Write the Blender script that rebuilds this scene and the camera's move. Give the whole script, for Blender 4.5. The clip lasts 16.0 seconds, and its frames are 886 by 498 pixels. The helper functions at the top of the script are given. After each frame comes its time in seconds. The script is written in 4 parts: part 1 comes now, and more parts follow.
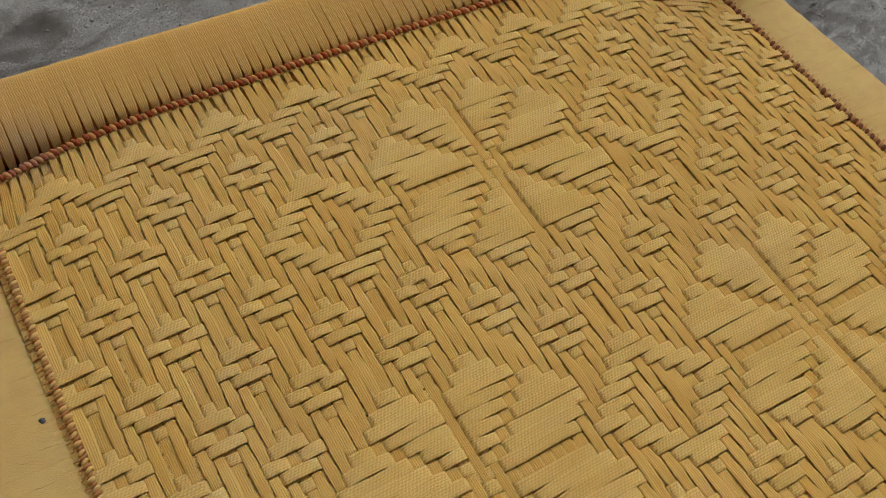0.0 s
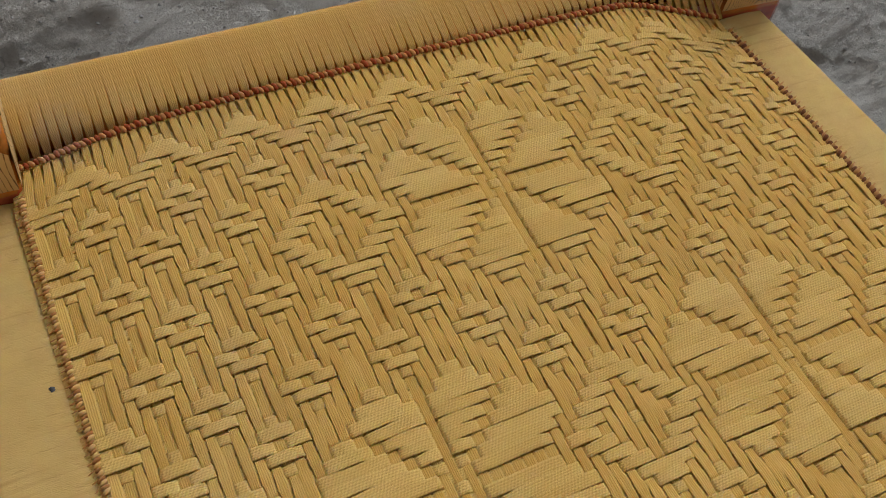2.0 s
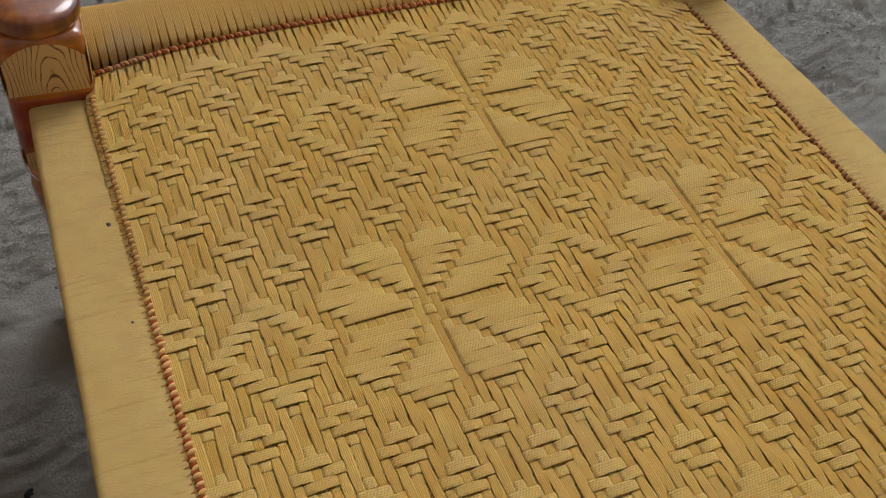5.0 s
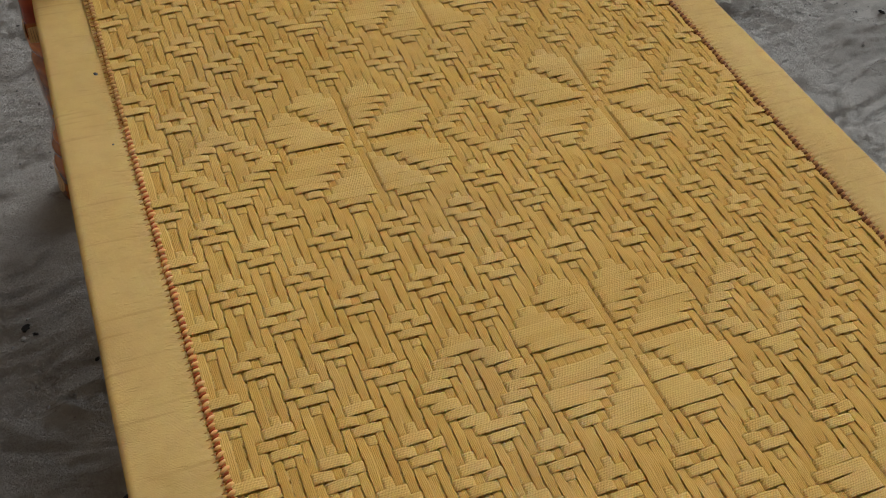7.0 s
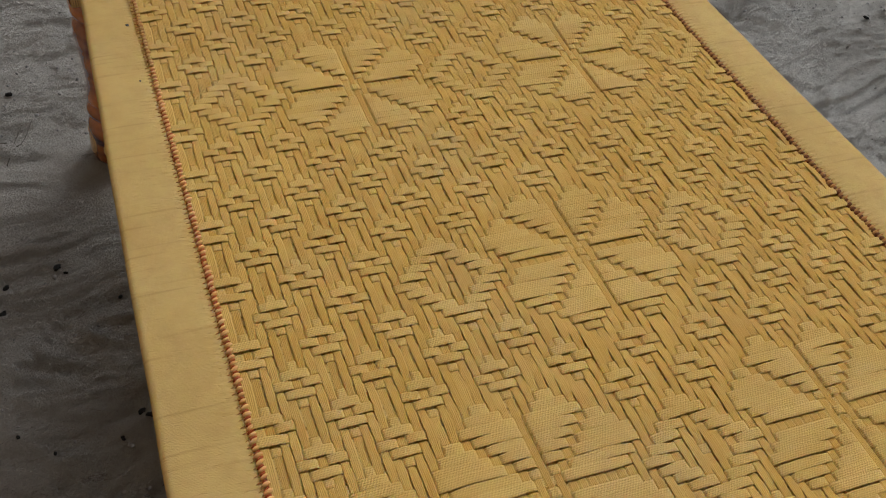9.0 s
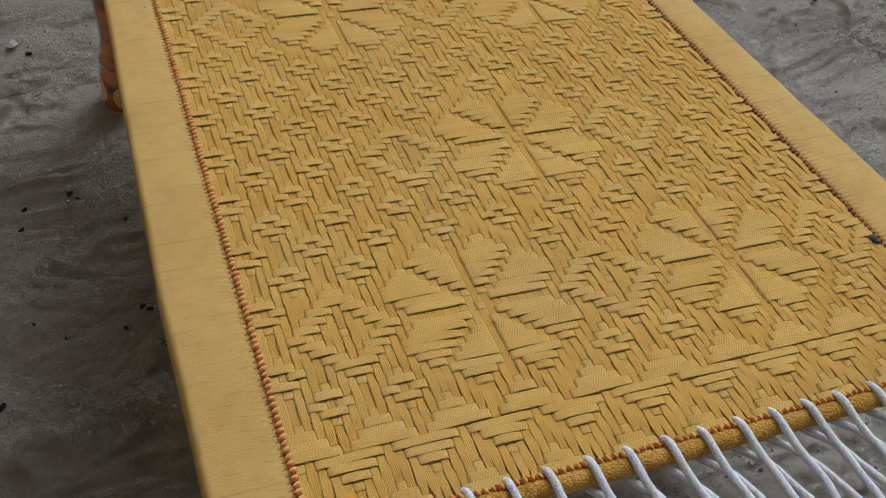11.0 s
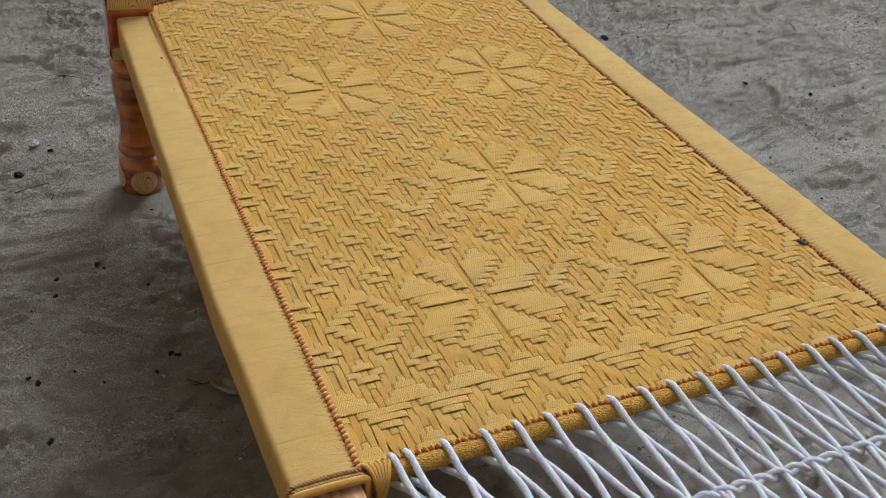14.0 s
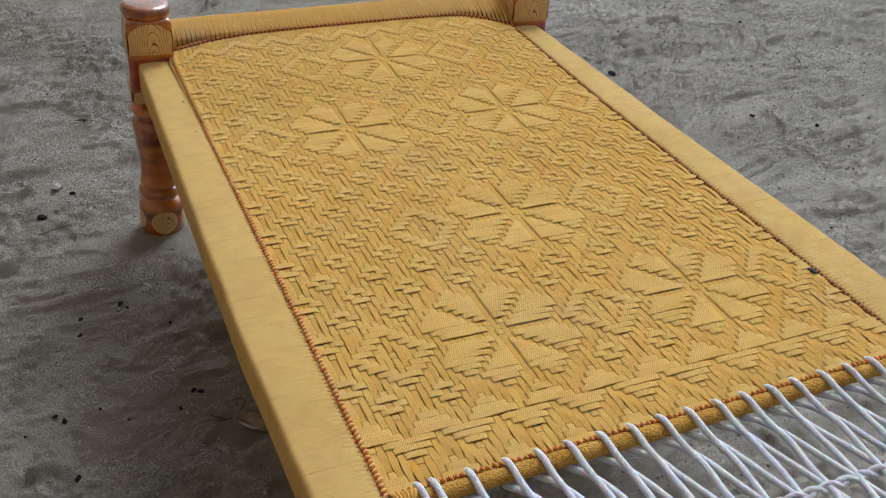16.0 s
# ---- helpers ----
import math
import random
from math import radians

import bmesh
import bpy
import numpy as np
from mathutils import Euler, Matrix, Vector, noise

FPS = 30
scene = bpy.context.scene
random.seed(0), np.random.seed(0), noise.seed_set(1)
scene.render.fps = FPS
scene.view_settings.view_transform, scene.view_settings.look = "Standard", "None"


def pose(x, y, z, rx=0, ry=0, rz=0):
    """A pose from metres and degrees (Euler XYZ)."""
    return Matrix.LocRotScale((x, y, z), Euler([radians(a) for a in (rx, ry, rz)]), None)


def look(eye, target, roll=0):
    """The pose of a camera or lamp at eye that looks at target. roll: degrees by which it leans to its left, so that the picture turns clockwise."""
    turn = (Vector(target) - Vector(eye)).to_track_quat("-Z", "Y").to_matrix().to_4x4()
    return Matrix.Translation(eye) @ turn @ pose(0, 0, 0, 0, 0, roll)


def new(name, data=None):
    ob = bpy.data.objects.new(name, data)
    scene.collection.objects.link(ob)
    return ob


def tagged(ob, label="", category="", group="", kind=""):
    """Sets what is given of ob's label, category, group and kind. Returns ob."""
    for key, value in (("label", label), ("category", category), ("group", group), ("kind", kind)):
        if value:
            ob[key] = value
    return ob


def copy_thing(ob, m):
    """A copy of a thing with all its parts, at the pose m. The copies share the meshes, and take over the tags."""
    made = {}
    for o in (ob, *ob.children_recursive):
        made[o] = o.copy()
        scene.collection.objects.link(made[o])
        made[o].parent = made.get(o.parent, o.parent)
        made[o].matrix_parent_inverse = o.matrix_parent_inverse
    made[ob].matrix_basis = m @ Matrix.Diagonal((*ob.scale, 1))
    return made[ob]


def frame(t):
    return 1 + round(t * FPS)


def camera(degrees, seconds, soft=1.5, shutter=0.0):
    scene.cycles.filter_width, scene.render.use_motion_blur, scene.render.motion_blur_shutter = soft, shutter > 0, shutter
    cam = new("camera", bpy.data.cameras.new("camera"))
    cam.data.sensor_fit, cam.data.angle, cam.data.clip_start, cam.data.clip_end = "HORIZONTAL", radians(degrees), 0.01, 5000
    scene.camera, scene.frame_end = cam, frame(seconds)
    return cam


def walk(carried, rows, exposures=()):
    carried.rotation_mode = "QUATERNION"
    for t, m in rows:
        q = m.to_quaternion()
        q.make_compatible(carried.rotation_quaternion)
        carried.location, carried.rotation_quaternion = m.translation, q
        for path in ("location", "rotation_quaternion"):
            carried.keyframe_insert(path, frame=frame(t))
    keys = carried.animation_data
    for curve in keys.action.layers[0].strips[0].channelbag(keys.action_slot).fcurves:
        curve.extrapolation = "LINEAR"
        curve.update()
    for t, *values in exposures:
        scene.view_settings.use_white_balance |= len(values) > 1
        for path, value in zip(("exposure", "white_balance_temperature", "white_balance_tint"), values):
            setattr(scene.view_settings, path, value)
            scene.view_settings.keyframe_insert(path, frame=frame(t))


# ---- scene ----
cam = camera(48.8, 16.0, soft=1.15)
PATH = [
    (0, (-0.432, 0.158, 1.216), (0.306, 1.142, -0.361), 7.7),
    (0.5, (-0.397, 0.179, 1.22), (0.328, 1.163, -0.364), 2.9),
    (1, (-0.408, 0.175, 1.236), (0.322, 1.164, -0.342), 6.2),
    (1.5, (-0.417, 0.149, 1.25), (0.294, 1.168, -0.317), 8.7),
    (2, (-0.418, 0.114, 1.259), (0.263, 1.152, -0.309), 9.4),
    (2.5, (-0.419, 0.069, 1.263), (0.261, 1.111, -0.303), 9.7),
    (3, (-0.426, 0.014, 1.277), (0.252, 1.103, -0.257), 10.1),
    (3.2, (-0.428, -0.017, 1.277), (0.235, 1.086, -0.254), 9.7),
    (5.3, (-0.493, -0.241, 1.284), (0.154, 0.969, -0.17), 7.5),
    (5.5, (-0.497, -0.277, 1.3), (0.154, 0.926, -0.158), 8.0),
    (6, (-0.514, -0.335, 1.323), (0.128, 0.84, -0.163), 7.4),
    (6.5, (-0.518, -0.389, 1.33), (0.137, 0.77, -0.162), 7.9),
    (7, (-0.516, -0.497, 1.334), (0.135, 0.688, -0.14), 8.8),
    (7.5, (-0.519, -0.589, 1.333), (0.098, 0.632, -0.125), 8.1),
    (8, (-0.52, -0.638, 1.342), (0.1, 0.614, -0.089), 8.1),
    (8.5, (-0.525, -0.672, 1.346), (0.092, 0.589, -0.079), 7.9),
    (9, (-0.541, -0.721, 1.339), (0.077, 0.548, -0.078), 7.9),
    (9.5, (-0.56, -0.807, 1.328), (0.07, 0.46, -0.086), 7.9),
    (9.7, (-0.573, -0.838, 1.32), (0.064, 0.425, -0.093), 7.9),
    (11.8, (-0.575, -1.124, 1.349), (0.027, 0.265, 0.041), 6.9),
    (12, (-0.576, -1.139, 1.351), (0.026, 0.259, 0.054), 6.9),
    (12.5, (-0.583, -1.161, 1.353), (0.019, 0.248, 0.068), 5.9),
    (13, (-0.627, -1.18, 1.359), (-0.005, 0.283, 0.146), 5.1),
    (13.5, (-0.701, -1.239, 1.367), (-0.018, 0.23, 0.195), 5.5),
    (14, (-0.734, -1.285, 1.363), (-0.006, 0.176, 0.208), 5.5),
    (14.5, (-0.756, -1.293, 1.372), (-0.02, 0.193, 0.253), 4.8),
    (15, (-0.77, -1.296, 1.378), (-0.033, 0.209, 0.286), 4.7),
    (15.5, (-0.77, -1.303, 1.379), (-0.04, 0.207, 0.289), 4.7),
    (16, (-0.762, -1.309, 1.382), (-0.039, 0.199, 0.286), 4.1),
]
EXPOSURES = [(0.0, -0.20, 5930, 10), (3.2, -0.22, 5930, 10), (5.5, -0.27, 5950, 10), (9.7, -0.24, 5950, 10), (12.0, -0.11, 5950, 9), (13.0, -0.03, 5920, 9), (14.5, 0.17, 5820, 9), (16.0, 0.19, 5820, 9)]
walk(cam, [(t, look(eye, target, roll)) for t, eye, target, roll in PATH], EXPOSURES)

# ---- light ----
world = bpy.data.worlds.new("sky")
scene.world = world
world.use_nodes = True
wn = world.node_tree.nodes
sky = wn.new("ShaderNodeTexSky")
sky.sky_type = "NISHITA"
sky.sun_disc = False
SUN_EL, SUN_ROT = radians(48), radians(50)
sky.sun_elevation, sky.sun_rotation = SUN_EL, SUN_ROT
sky.air_density, sky.dust_density = 1.0, 4.0
wn["Background"].inputs["Strength"].default_value = 0.150
veil = wn.new("ShaderNodeHueSaturation")
veil.inputs["Saturation"].default_value = 0.08
world.node_tree.links.new(sky.outputs["Color"], veil.inputs["Color"])
world.node_tree.links.new(veil.outputs["Color"], wn["Background"].inputs["Color"])
sun_data = bpy.data.lights.new("sun", "SUN")
sun_data.energy, sun_data.angle, sun_data.color = 1.15, radians(32), (1.0, 0.97, 0.92)
sun = new("sun", sun_data)
sun.matrix_world = look((0, 0, 0), (-math.sin(SUN_ROT) * math.cos(SUN_EL), -math.cos(SUN_ROT) * math.cos(SUN_EL), -math.sin(SUN_EL)))


# ---- materials ----
class Nodes:
    """A small wrapper to write node materials in few lines."""

    def __init__(self, name):
        self.mat = bpy.data.materials.new(name)
        self.mat.use_nodes = True
        self.tree = self.mat.node_tree
        self.bsdf = self.tree.nodes["Principled BSDF"]
        self.coord = self.tree.nodes.new("ShaderNodeTexCoord")

    def add(self, kind, **inputs):
        node = self.tree.nodes.new(kind)
        for key, value in inputs.items():
            key = key.replace("_", " ")
            if hasattr(value, "is_output"):
                self.tree.links.new(value, node.inputs[key])
            else:
                node.inputs[key].default_value = value
        return node

    def link(self, a, b):
        self.tree.links.new(a, b)

    def math(self, op, a, b=0.5):
        node = self.tree.nodes.new("ShaderNodeMath")
        node.operation = op
        for slot, value in ((0, a), (1, b)):
            if hasattr(value, "is_output"):
                self.link(value, node.inputs[slot])
            else:
                node.inputs[slot].default_value = value
        return node.outputs[0]

    def scaled(self, source, scale, turn=0.0):
        node = self.tree.nodes.new("ShaderNodeMapping")
        node.inputs["Scale"].default_value = scale
        node.inputs["Rotation"].default_value = (0, 0, turn)
        self.link(source, node.inputs["Vector"])
        return node.outputs[0]

    def noise(self, vector, scale, detail=4.0, rough=0.55, distortion=0.0):
        return self.add("ShaderNodeTexNoise", Vector=vector, Scale=scale, Detail=detail, Roughness=rough, Distortion=distortion).outputs["Fac"]

    def ramp(self, fac, *stops):
        node = self.tree.nodes.new("ShaderNodeValToRGB")
        self.link(fac, node.inputs[0])
        e = node.color_ramp.elements
        while len(e) < len(stops):
            e.new(0.5)
        for el, (pos, col) in zip(e, stops):
            el.position = pos
            el.color = (*col, 1) if len(col) == 3 else col
        return node.outputs[0]

    def mix(self, fac, a, b, blend="MIX"):
        node = self.tree.nodes.new("ShaderNodeMix")
        node.data_type, node.blend_type = "RGBA", blend
        for slot, value in ((0, fac), (6, a), (7, b)):
            if hasattr(value, "is_output"):
                self.link(value, node.inputs[slot])
            else:
                node.inputs[slot].default_value = value if slot == 0 or len(value) == 4 else (*value, 1)
        return node.outputs[2]

    def bump(self, height, distance, strength=1.0, after=None):
        node = self.add("ShaderNodeBump", Height=height, Distance=distance, Strength=strength)
        if after is not None:
            self.link(after, node.inputs["Normal"])
        return node.outputs[0]

    def done(self, color, rough=0.8, normal=None, spec=0.3, coat=0.0, soft=0.0):
        for key, value in (("Base Color", color), ("Roughness", rough), ("Specular IOR Level", spec), ("Coat Weight", coat)):
            if hasattr(value, "is_output"):
                self.link(value, self.bsdf.inputs[key])
            else:
                self.bsdf.inputs[key].default_value = (*value, 1) if key == "Base Color" else value
        if normal is not None:
            self.link(normal, self.bsdf.inputs["Normal"])
        if soft:
            self.bsdf.inputs["Subsurface Weight"].default_value = soft
            self.bsdf.inputs["Subsurface Radius"].default_value = (1.0, 0.42, 0.10)
            self.bsdf.inputs["Subsurface Scale"].default_value = 0.004
        return self.mat


def cord_material(name, pale, deep, stain, twist=0.0, mark=0.2, fuzz=0.9, groove_shade=0.36, crease=0.0, ridge=0.4, vary=0.20, strands=0.0, lay=2.0):
    """Cotton cord: threads along each cord, twist marks across it, fibre noise, faint stains. The mesh's UV is metres along and cords across."""
    n = Nodes(name)
    uv = n.coord.outputs["UV"]
    obj = n.coord.outputs["Object"]
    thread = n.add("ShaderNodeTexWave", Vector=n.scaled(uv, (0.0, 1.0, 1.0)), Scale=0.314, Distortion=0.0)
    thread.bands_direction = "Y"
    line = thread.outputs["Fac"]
    fine = n.noise(n.scaled(uv, (700, 2.2, 1)), 1.0, 3)
    lint = n.noise(n.scaled(uv, (60, 4.0, 1)), 1.0, 3)
    broad = n.noise(obj, 11.0, 4)
    patch = n.ramp(n.noise(obj, 4.2, 5, 0.6), (0.50, (0, 0, 0)), (0.76, (1, 1, 1)))
    rnd = n.tree.nodes.new("ShaderNodeObjectInfo").outputs["Random"]
    tone = n.math("ADD", n.math("MULTIPLY", broad, 0.38), n.math("ADD", n.math("MULTIPLY", fine, 0.42), n.math("MULTIPLY", lint, 0.20)))
    tone = n.math("ADD", tone, n.math("MULTIPLY", n.math("SUBTRACT", rnd, 0.5), vary))
    strand = n.noise(n.scaled(uv, (7.0, 1.15, 1)), 1.0, 2, 0.5)
    tone = n.math("ADD", tone, n.math("MULTIPLY", n.math("SUBTRACT", strand, 0.5), strands))
    base = n.ramp(tone, (0.28, deep), (0.70, pale))
    # shade between neighbouring cords, mixed into the colour as a darker brown
    base = n.mix(n.math("MULTIPLY", n.math("SUBTRACT", 1.0, line), groove_shade), base, (deep[0] * 0.72, deep[1] * 0.58, deep[2] * 0.42))
    normal = n.bump(line, 0.0005, ridge)
    normal = n.bump(n.noise(n.scaled(uv, (230, 2.4, 1)), 1.0, 3, 0.6), 0.0007, fuzz * 0.6, normal)
    if twist:
        wave = n.add("ShaderNodeTexWave", Vector=n.scaled(uv, (twist, lay, 1.0)), Scale=0.314, Distortion=2.4, Detail=2.0)
        wave.bands_direction = "DIAGONAL"
        base = n.mix(n.math("MULTIPLY", wave.outputs["Fac"], mark), base, tuple(c * 0.6 for c in deep))
        normal = n.bump(wave.outputs["Fac"], 0.0004, 0.5, normal)
    base = n.mix(n.math("MULTIPLY", patch, 0.30), base, stain)
    # marks of spilt dye and grey dirt
    ragged = n.math("MULTIPLY", n.math("SUBTRACT", n.noise(obj, 55, 4, 0.6), 0.5), 0.9)
    for place, reach, weight, tint in (((-0.395, 0.885, 0.50), 0.045, 0.28, (0.36, 0.32, 0.26)), ((0.209, 0.856, 0.51), 0.010, 0.6, (0.22, 0.24, 0.26)), ((-0.401, -0.519, 0.485), 0.0072, 0.75, (0.62, 0.30, 0.03))):
        away = n.tree.nodes.new("ShaderNodeVectorMath")
        away.operation = "DISTANCE"
        n.link(obj, away.inputs[0])
        away.inputs[1].default_value = place
        spot = n.ramp(n.math("ADD", n.math("DIVIDE", away.outputs["Value"], reach), ragged), (0.35, (1, 1, 1)), (1.0, (0, 0, 0)))
        base = n.mix(n.math("MULTIPLY", spot, weight), base, tint)
    if crease:
        fold = n.ramp(n.noise(n.scaled(uv, (5, 0.20, 1)), 1.0, 2, 0.5), (0.60, (0, 0, 0)), (0.72, (1, 1, 1)))
        cloud = n.ramp(n.noise(n.scaled(uv, (30, 0.05, 1)), 1.0, 4, 0.6), (0.42, (0, 0, 0)), (0.70, (1, 1, 1)))
        base = n.mix(n.math("MULTIPLY", cloud, 0.30), base, stain)
        slub = n.ramp(n.noise(n.scaled(uv, (45, 0.50, 1)), 1.0, 3, 0.6), (0.60, (0, 0, 0)), (0.70, (1, 1, 1)))
        base = n.mix(n.math("MULTIPLY", n.math("MINIMUM", n.math("ADD", fold, n.math("MULTIPLY", slub, 0.5)), 1.0), crease), base, stain)
        normal = n.bump(n.math("SUBTRACT", 1.0, slub), 0.0008, 0.6, normal)
    normal = n.bump(fine, 0.0005, fuzz, normal)
    return n.done(base, 0.9, normal, 0.10, soft=0.40)


warp_cord = cord_material("ochre_warp_cord", (0.612, 0.392, 0.108), (0.465, 0.270, 0.058), (0.37, 0.26, 0.12), groove_shade=0.32, strands=0.45, ridge=0.55)
weft_cord = cord_material("straw_weft_cord", (0.650, 0.440, 0.140), (0.505, 0.320, 0.086), (0.42, 0.32, 0.18), 600, 0.24, groove_shade=0.30, strands=0.25, lay=0.9)
wrap_cord = cord_material("straw_wrap_cord", (0.615, 0.392, 0.118), (0.485, 0.285, 0.072), (0.40, 0.295, 0.155), 330, 0.28, groove_shade=0.5, vary=0.12, strands=0.4)
rail_cord = cord_material("straw_rail_cord", (0.555, 0.390, 0.145), (0.45, 0.300, 0.095), (0.33, 0.20, 0.065), groove_shade=0.10, crease=0.55, ridge=0.2)
salmon_cord = cord_material("salmon_stitch_cord", (0.70, 0.43, 0.170), (0.55, 0.285, 0.095), (0.38, 0.17, 0.07), groove_shade=0.12)
braid_cord = cord_material("tan_braid_cord", (0.54, 0.29, 0.105), (0.38, 0.17, 0.055), (0.22, 0.07, 0.03), groove_shade=0.15)
brown_cord = cord_material("brown_braid_cord", (0.46, 0.25, 0.085), (0.28, 0.13, 0.040), (0.15, 0.05, 0.03), groove_shade=0.2)
tan_cord = cord_material("tan_stitch_cord", (0.68, 0.38, 0.12), (0.56, 0.27, 0.07), (0.40, 0.17, 0.06), groove_shade=0.15)
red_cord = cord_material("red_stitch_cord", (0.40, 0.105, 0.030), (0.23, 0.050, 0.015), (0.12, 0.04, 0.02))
straw_stitch = cord_material("straw_stitch_cord", (0.58, 0.38, 0.14), (0.43, 0.25, 0.075), (0.30, 0.17, 0.07), groove_shade=0.15)
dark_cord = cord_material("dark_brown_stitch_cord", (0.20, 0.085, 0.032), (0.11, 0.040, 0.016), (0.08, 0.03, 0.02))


def braided_rod():
    n = Nodes("golden_braided_cord")
    obj = n.coord.outputs["Object"]
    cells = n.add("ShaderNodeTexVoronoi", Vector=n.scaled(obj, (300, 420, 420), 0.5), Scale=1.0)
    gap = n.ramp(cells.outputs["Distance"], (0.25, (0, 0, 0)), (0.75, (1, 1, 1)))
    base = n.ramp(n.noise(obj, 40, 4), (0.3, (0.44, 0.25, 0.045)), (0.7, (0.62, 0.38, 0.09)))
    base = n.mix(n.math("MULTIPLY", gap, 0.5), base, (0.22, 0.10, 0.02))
    normal = n.bump(n.math("SUBTRACT", 1.0, cells.outputs["Distance"]), 0.0020, 0.9)
    return n.done(base, 0.9, normal, 0.1, soft=0.3)


def white_rope():
    n = Nodes("white_cotton_rope")
    uv, obj = n.coord.outputs["UV"], n.coord.outputs["Object"]
    wave = n.add("ShaderNodeTexWave", Vector=n.scaled(uv, (210, 1.0, 1.0)), Scale=0.314, Distortion=0.8, Detail=1.0)
    wave.bands_direction = "DIAGONAL"
    dirt = n.noise(obj, 35, 4)
    base = n.mix(n.ramp(dirt, (0.4, (0, 0, 0)), (0.8, (0.5, 0.5, 0.5))), (0.68, 0.725, 0.80), (0.54, 0.58, 0.645))
    normal = n.bump(wave.outputs["Fac"], 0.0010, 0.5)
    normal = n.bump(n.noise(obj, 330, 4, 0.7), 0.0034, 1.0, normal)
    return n.done(base, 1.0, normal, 0.0, soft=0.4)


def lacquered_wood(name="orange_lacquered_wood", dark=(0.085, 0.013, 0.002), light=(0.55, 0.170, 0.018)):
    n = Nodes(name)
    obj = n.coord.outputs["Object"]
    grain = n.noise(n.scaled(obj, (60, 60, 5)), 1.0, 5, 0.6, 0.6)
    ring = n.noise(n.scaled(obj, (3, 3, 24)), 1.0, 3, 0.5)
    broad = n.noise(obj, 22, 3)
    t = n.math("ADD", n.math("MULTIPLY", grain, 0.12), n.math("ADD", n.math("MULTIPLY", ring, 0.68), n.math("MULTIPLY", broad, 0.2)))
    base = n.ramp(t, (0.40, dark), (0.50, tuple((a + b) / 2 for a, b in zip(dark, light))), (0.60, light))
    return n.done(base, 0.20, n.bump(grain, 0.0003, 0.15), 0.5, 1.0)


def bare_wood():
    """Sawn pale wood, greyed pink, with grain along y."""
    n = Nodes("pale_raw_wood")
    obj = n.coord.outputs["Object"]
    grain = n.noise(n.scaled(obj, (90, 7, 90)), 1.0, 5, 0.6, 1.2)
    broad = n.noise(n.scaled(obj, (22, 5, 22)), 1.0, 3)
    base = n.ramp(n.math("ADD", n.math("MULTIPLY", grain, 0.6), n.math("MULTIPLY", broad, 0.4)), (0.38, (0.28, 0.13, 0.06)), (0.50, (0.52, 0.31, 0.17)), (0.64, (0.62, 0.42, 0.26)))
    return n.done(base, 0.75, n.bump(grain, 0.0006, 0.5), 0.25)


def grain_panel():
    """Pale varnished panel with dark brushed grain loops."""
    n = Nodes("pale_painted_grain")
    uv = n.coord.outputs["UV"]
    sep = n.add("ShaderNodeSeparateXYZ", Vector=uv)
    swirl = n.noise(n.scaled(uv, (0.95, 0.55, 1)), 1.0, 1.2, 0.4, 0.3)
    rise = n.math("MULTIPLY", sep.outputs["Y"], 0.17)
    arch = n.math("SQRT", n.math("ADD", n.math("MULTIPLY", sep.outputs["X"], sep.outputs["X"]), n.math("MULTIPLY", rise, rise)))
    course = n.math("ADD", n.math("MULTIPLY", arch, 10.0), n.math("MULTIPLY", swirl, 5.5))
    away = n.math("ABSOLUTE", n.math("SUBTRACT", n.math("FRACT", course), 0.5))
    thick = n.math("MULTIPLY", n.math("SUBTRACT", n.noise(uv, 3.0, 2), 0.5), 0.30)
    line = n.ramp(n.math("ADD", away, thick), (0.02, (1, 1, 1)), (0.12, (0, 0, 0)))
    base = n.mix(line, (0.68, 0.46, 0.19), (0.10, 0.036, 0.012))
    base = n.mix(n.math("MULTIPLY", n.noise(uv, 6, 4), 0.25), base, (0.36, 0.17, 0.05))
    return n.done(base, 0.30, n.bump(line, 0.0006, 0.4), 0.35, 0.15)


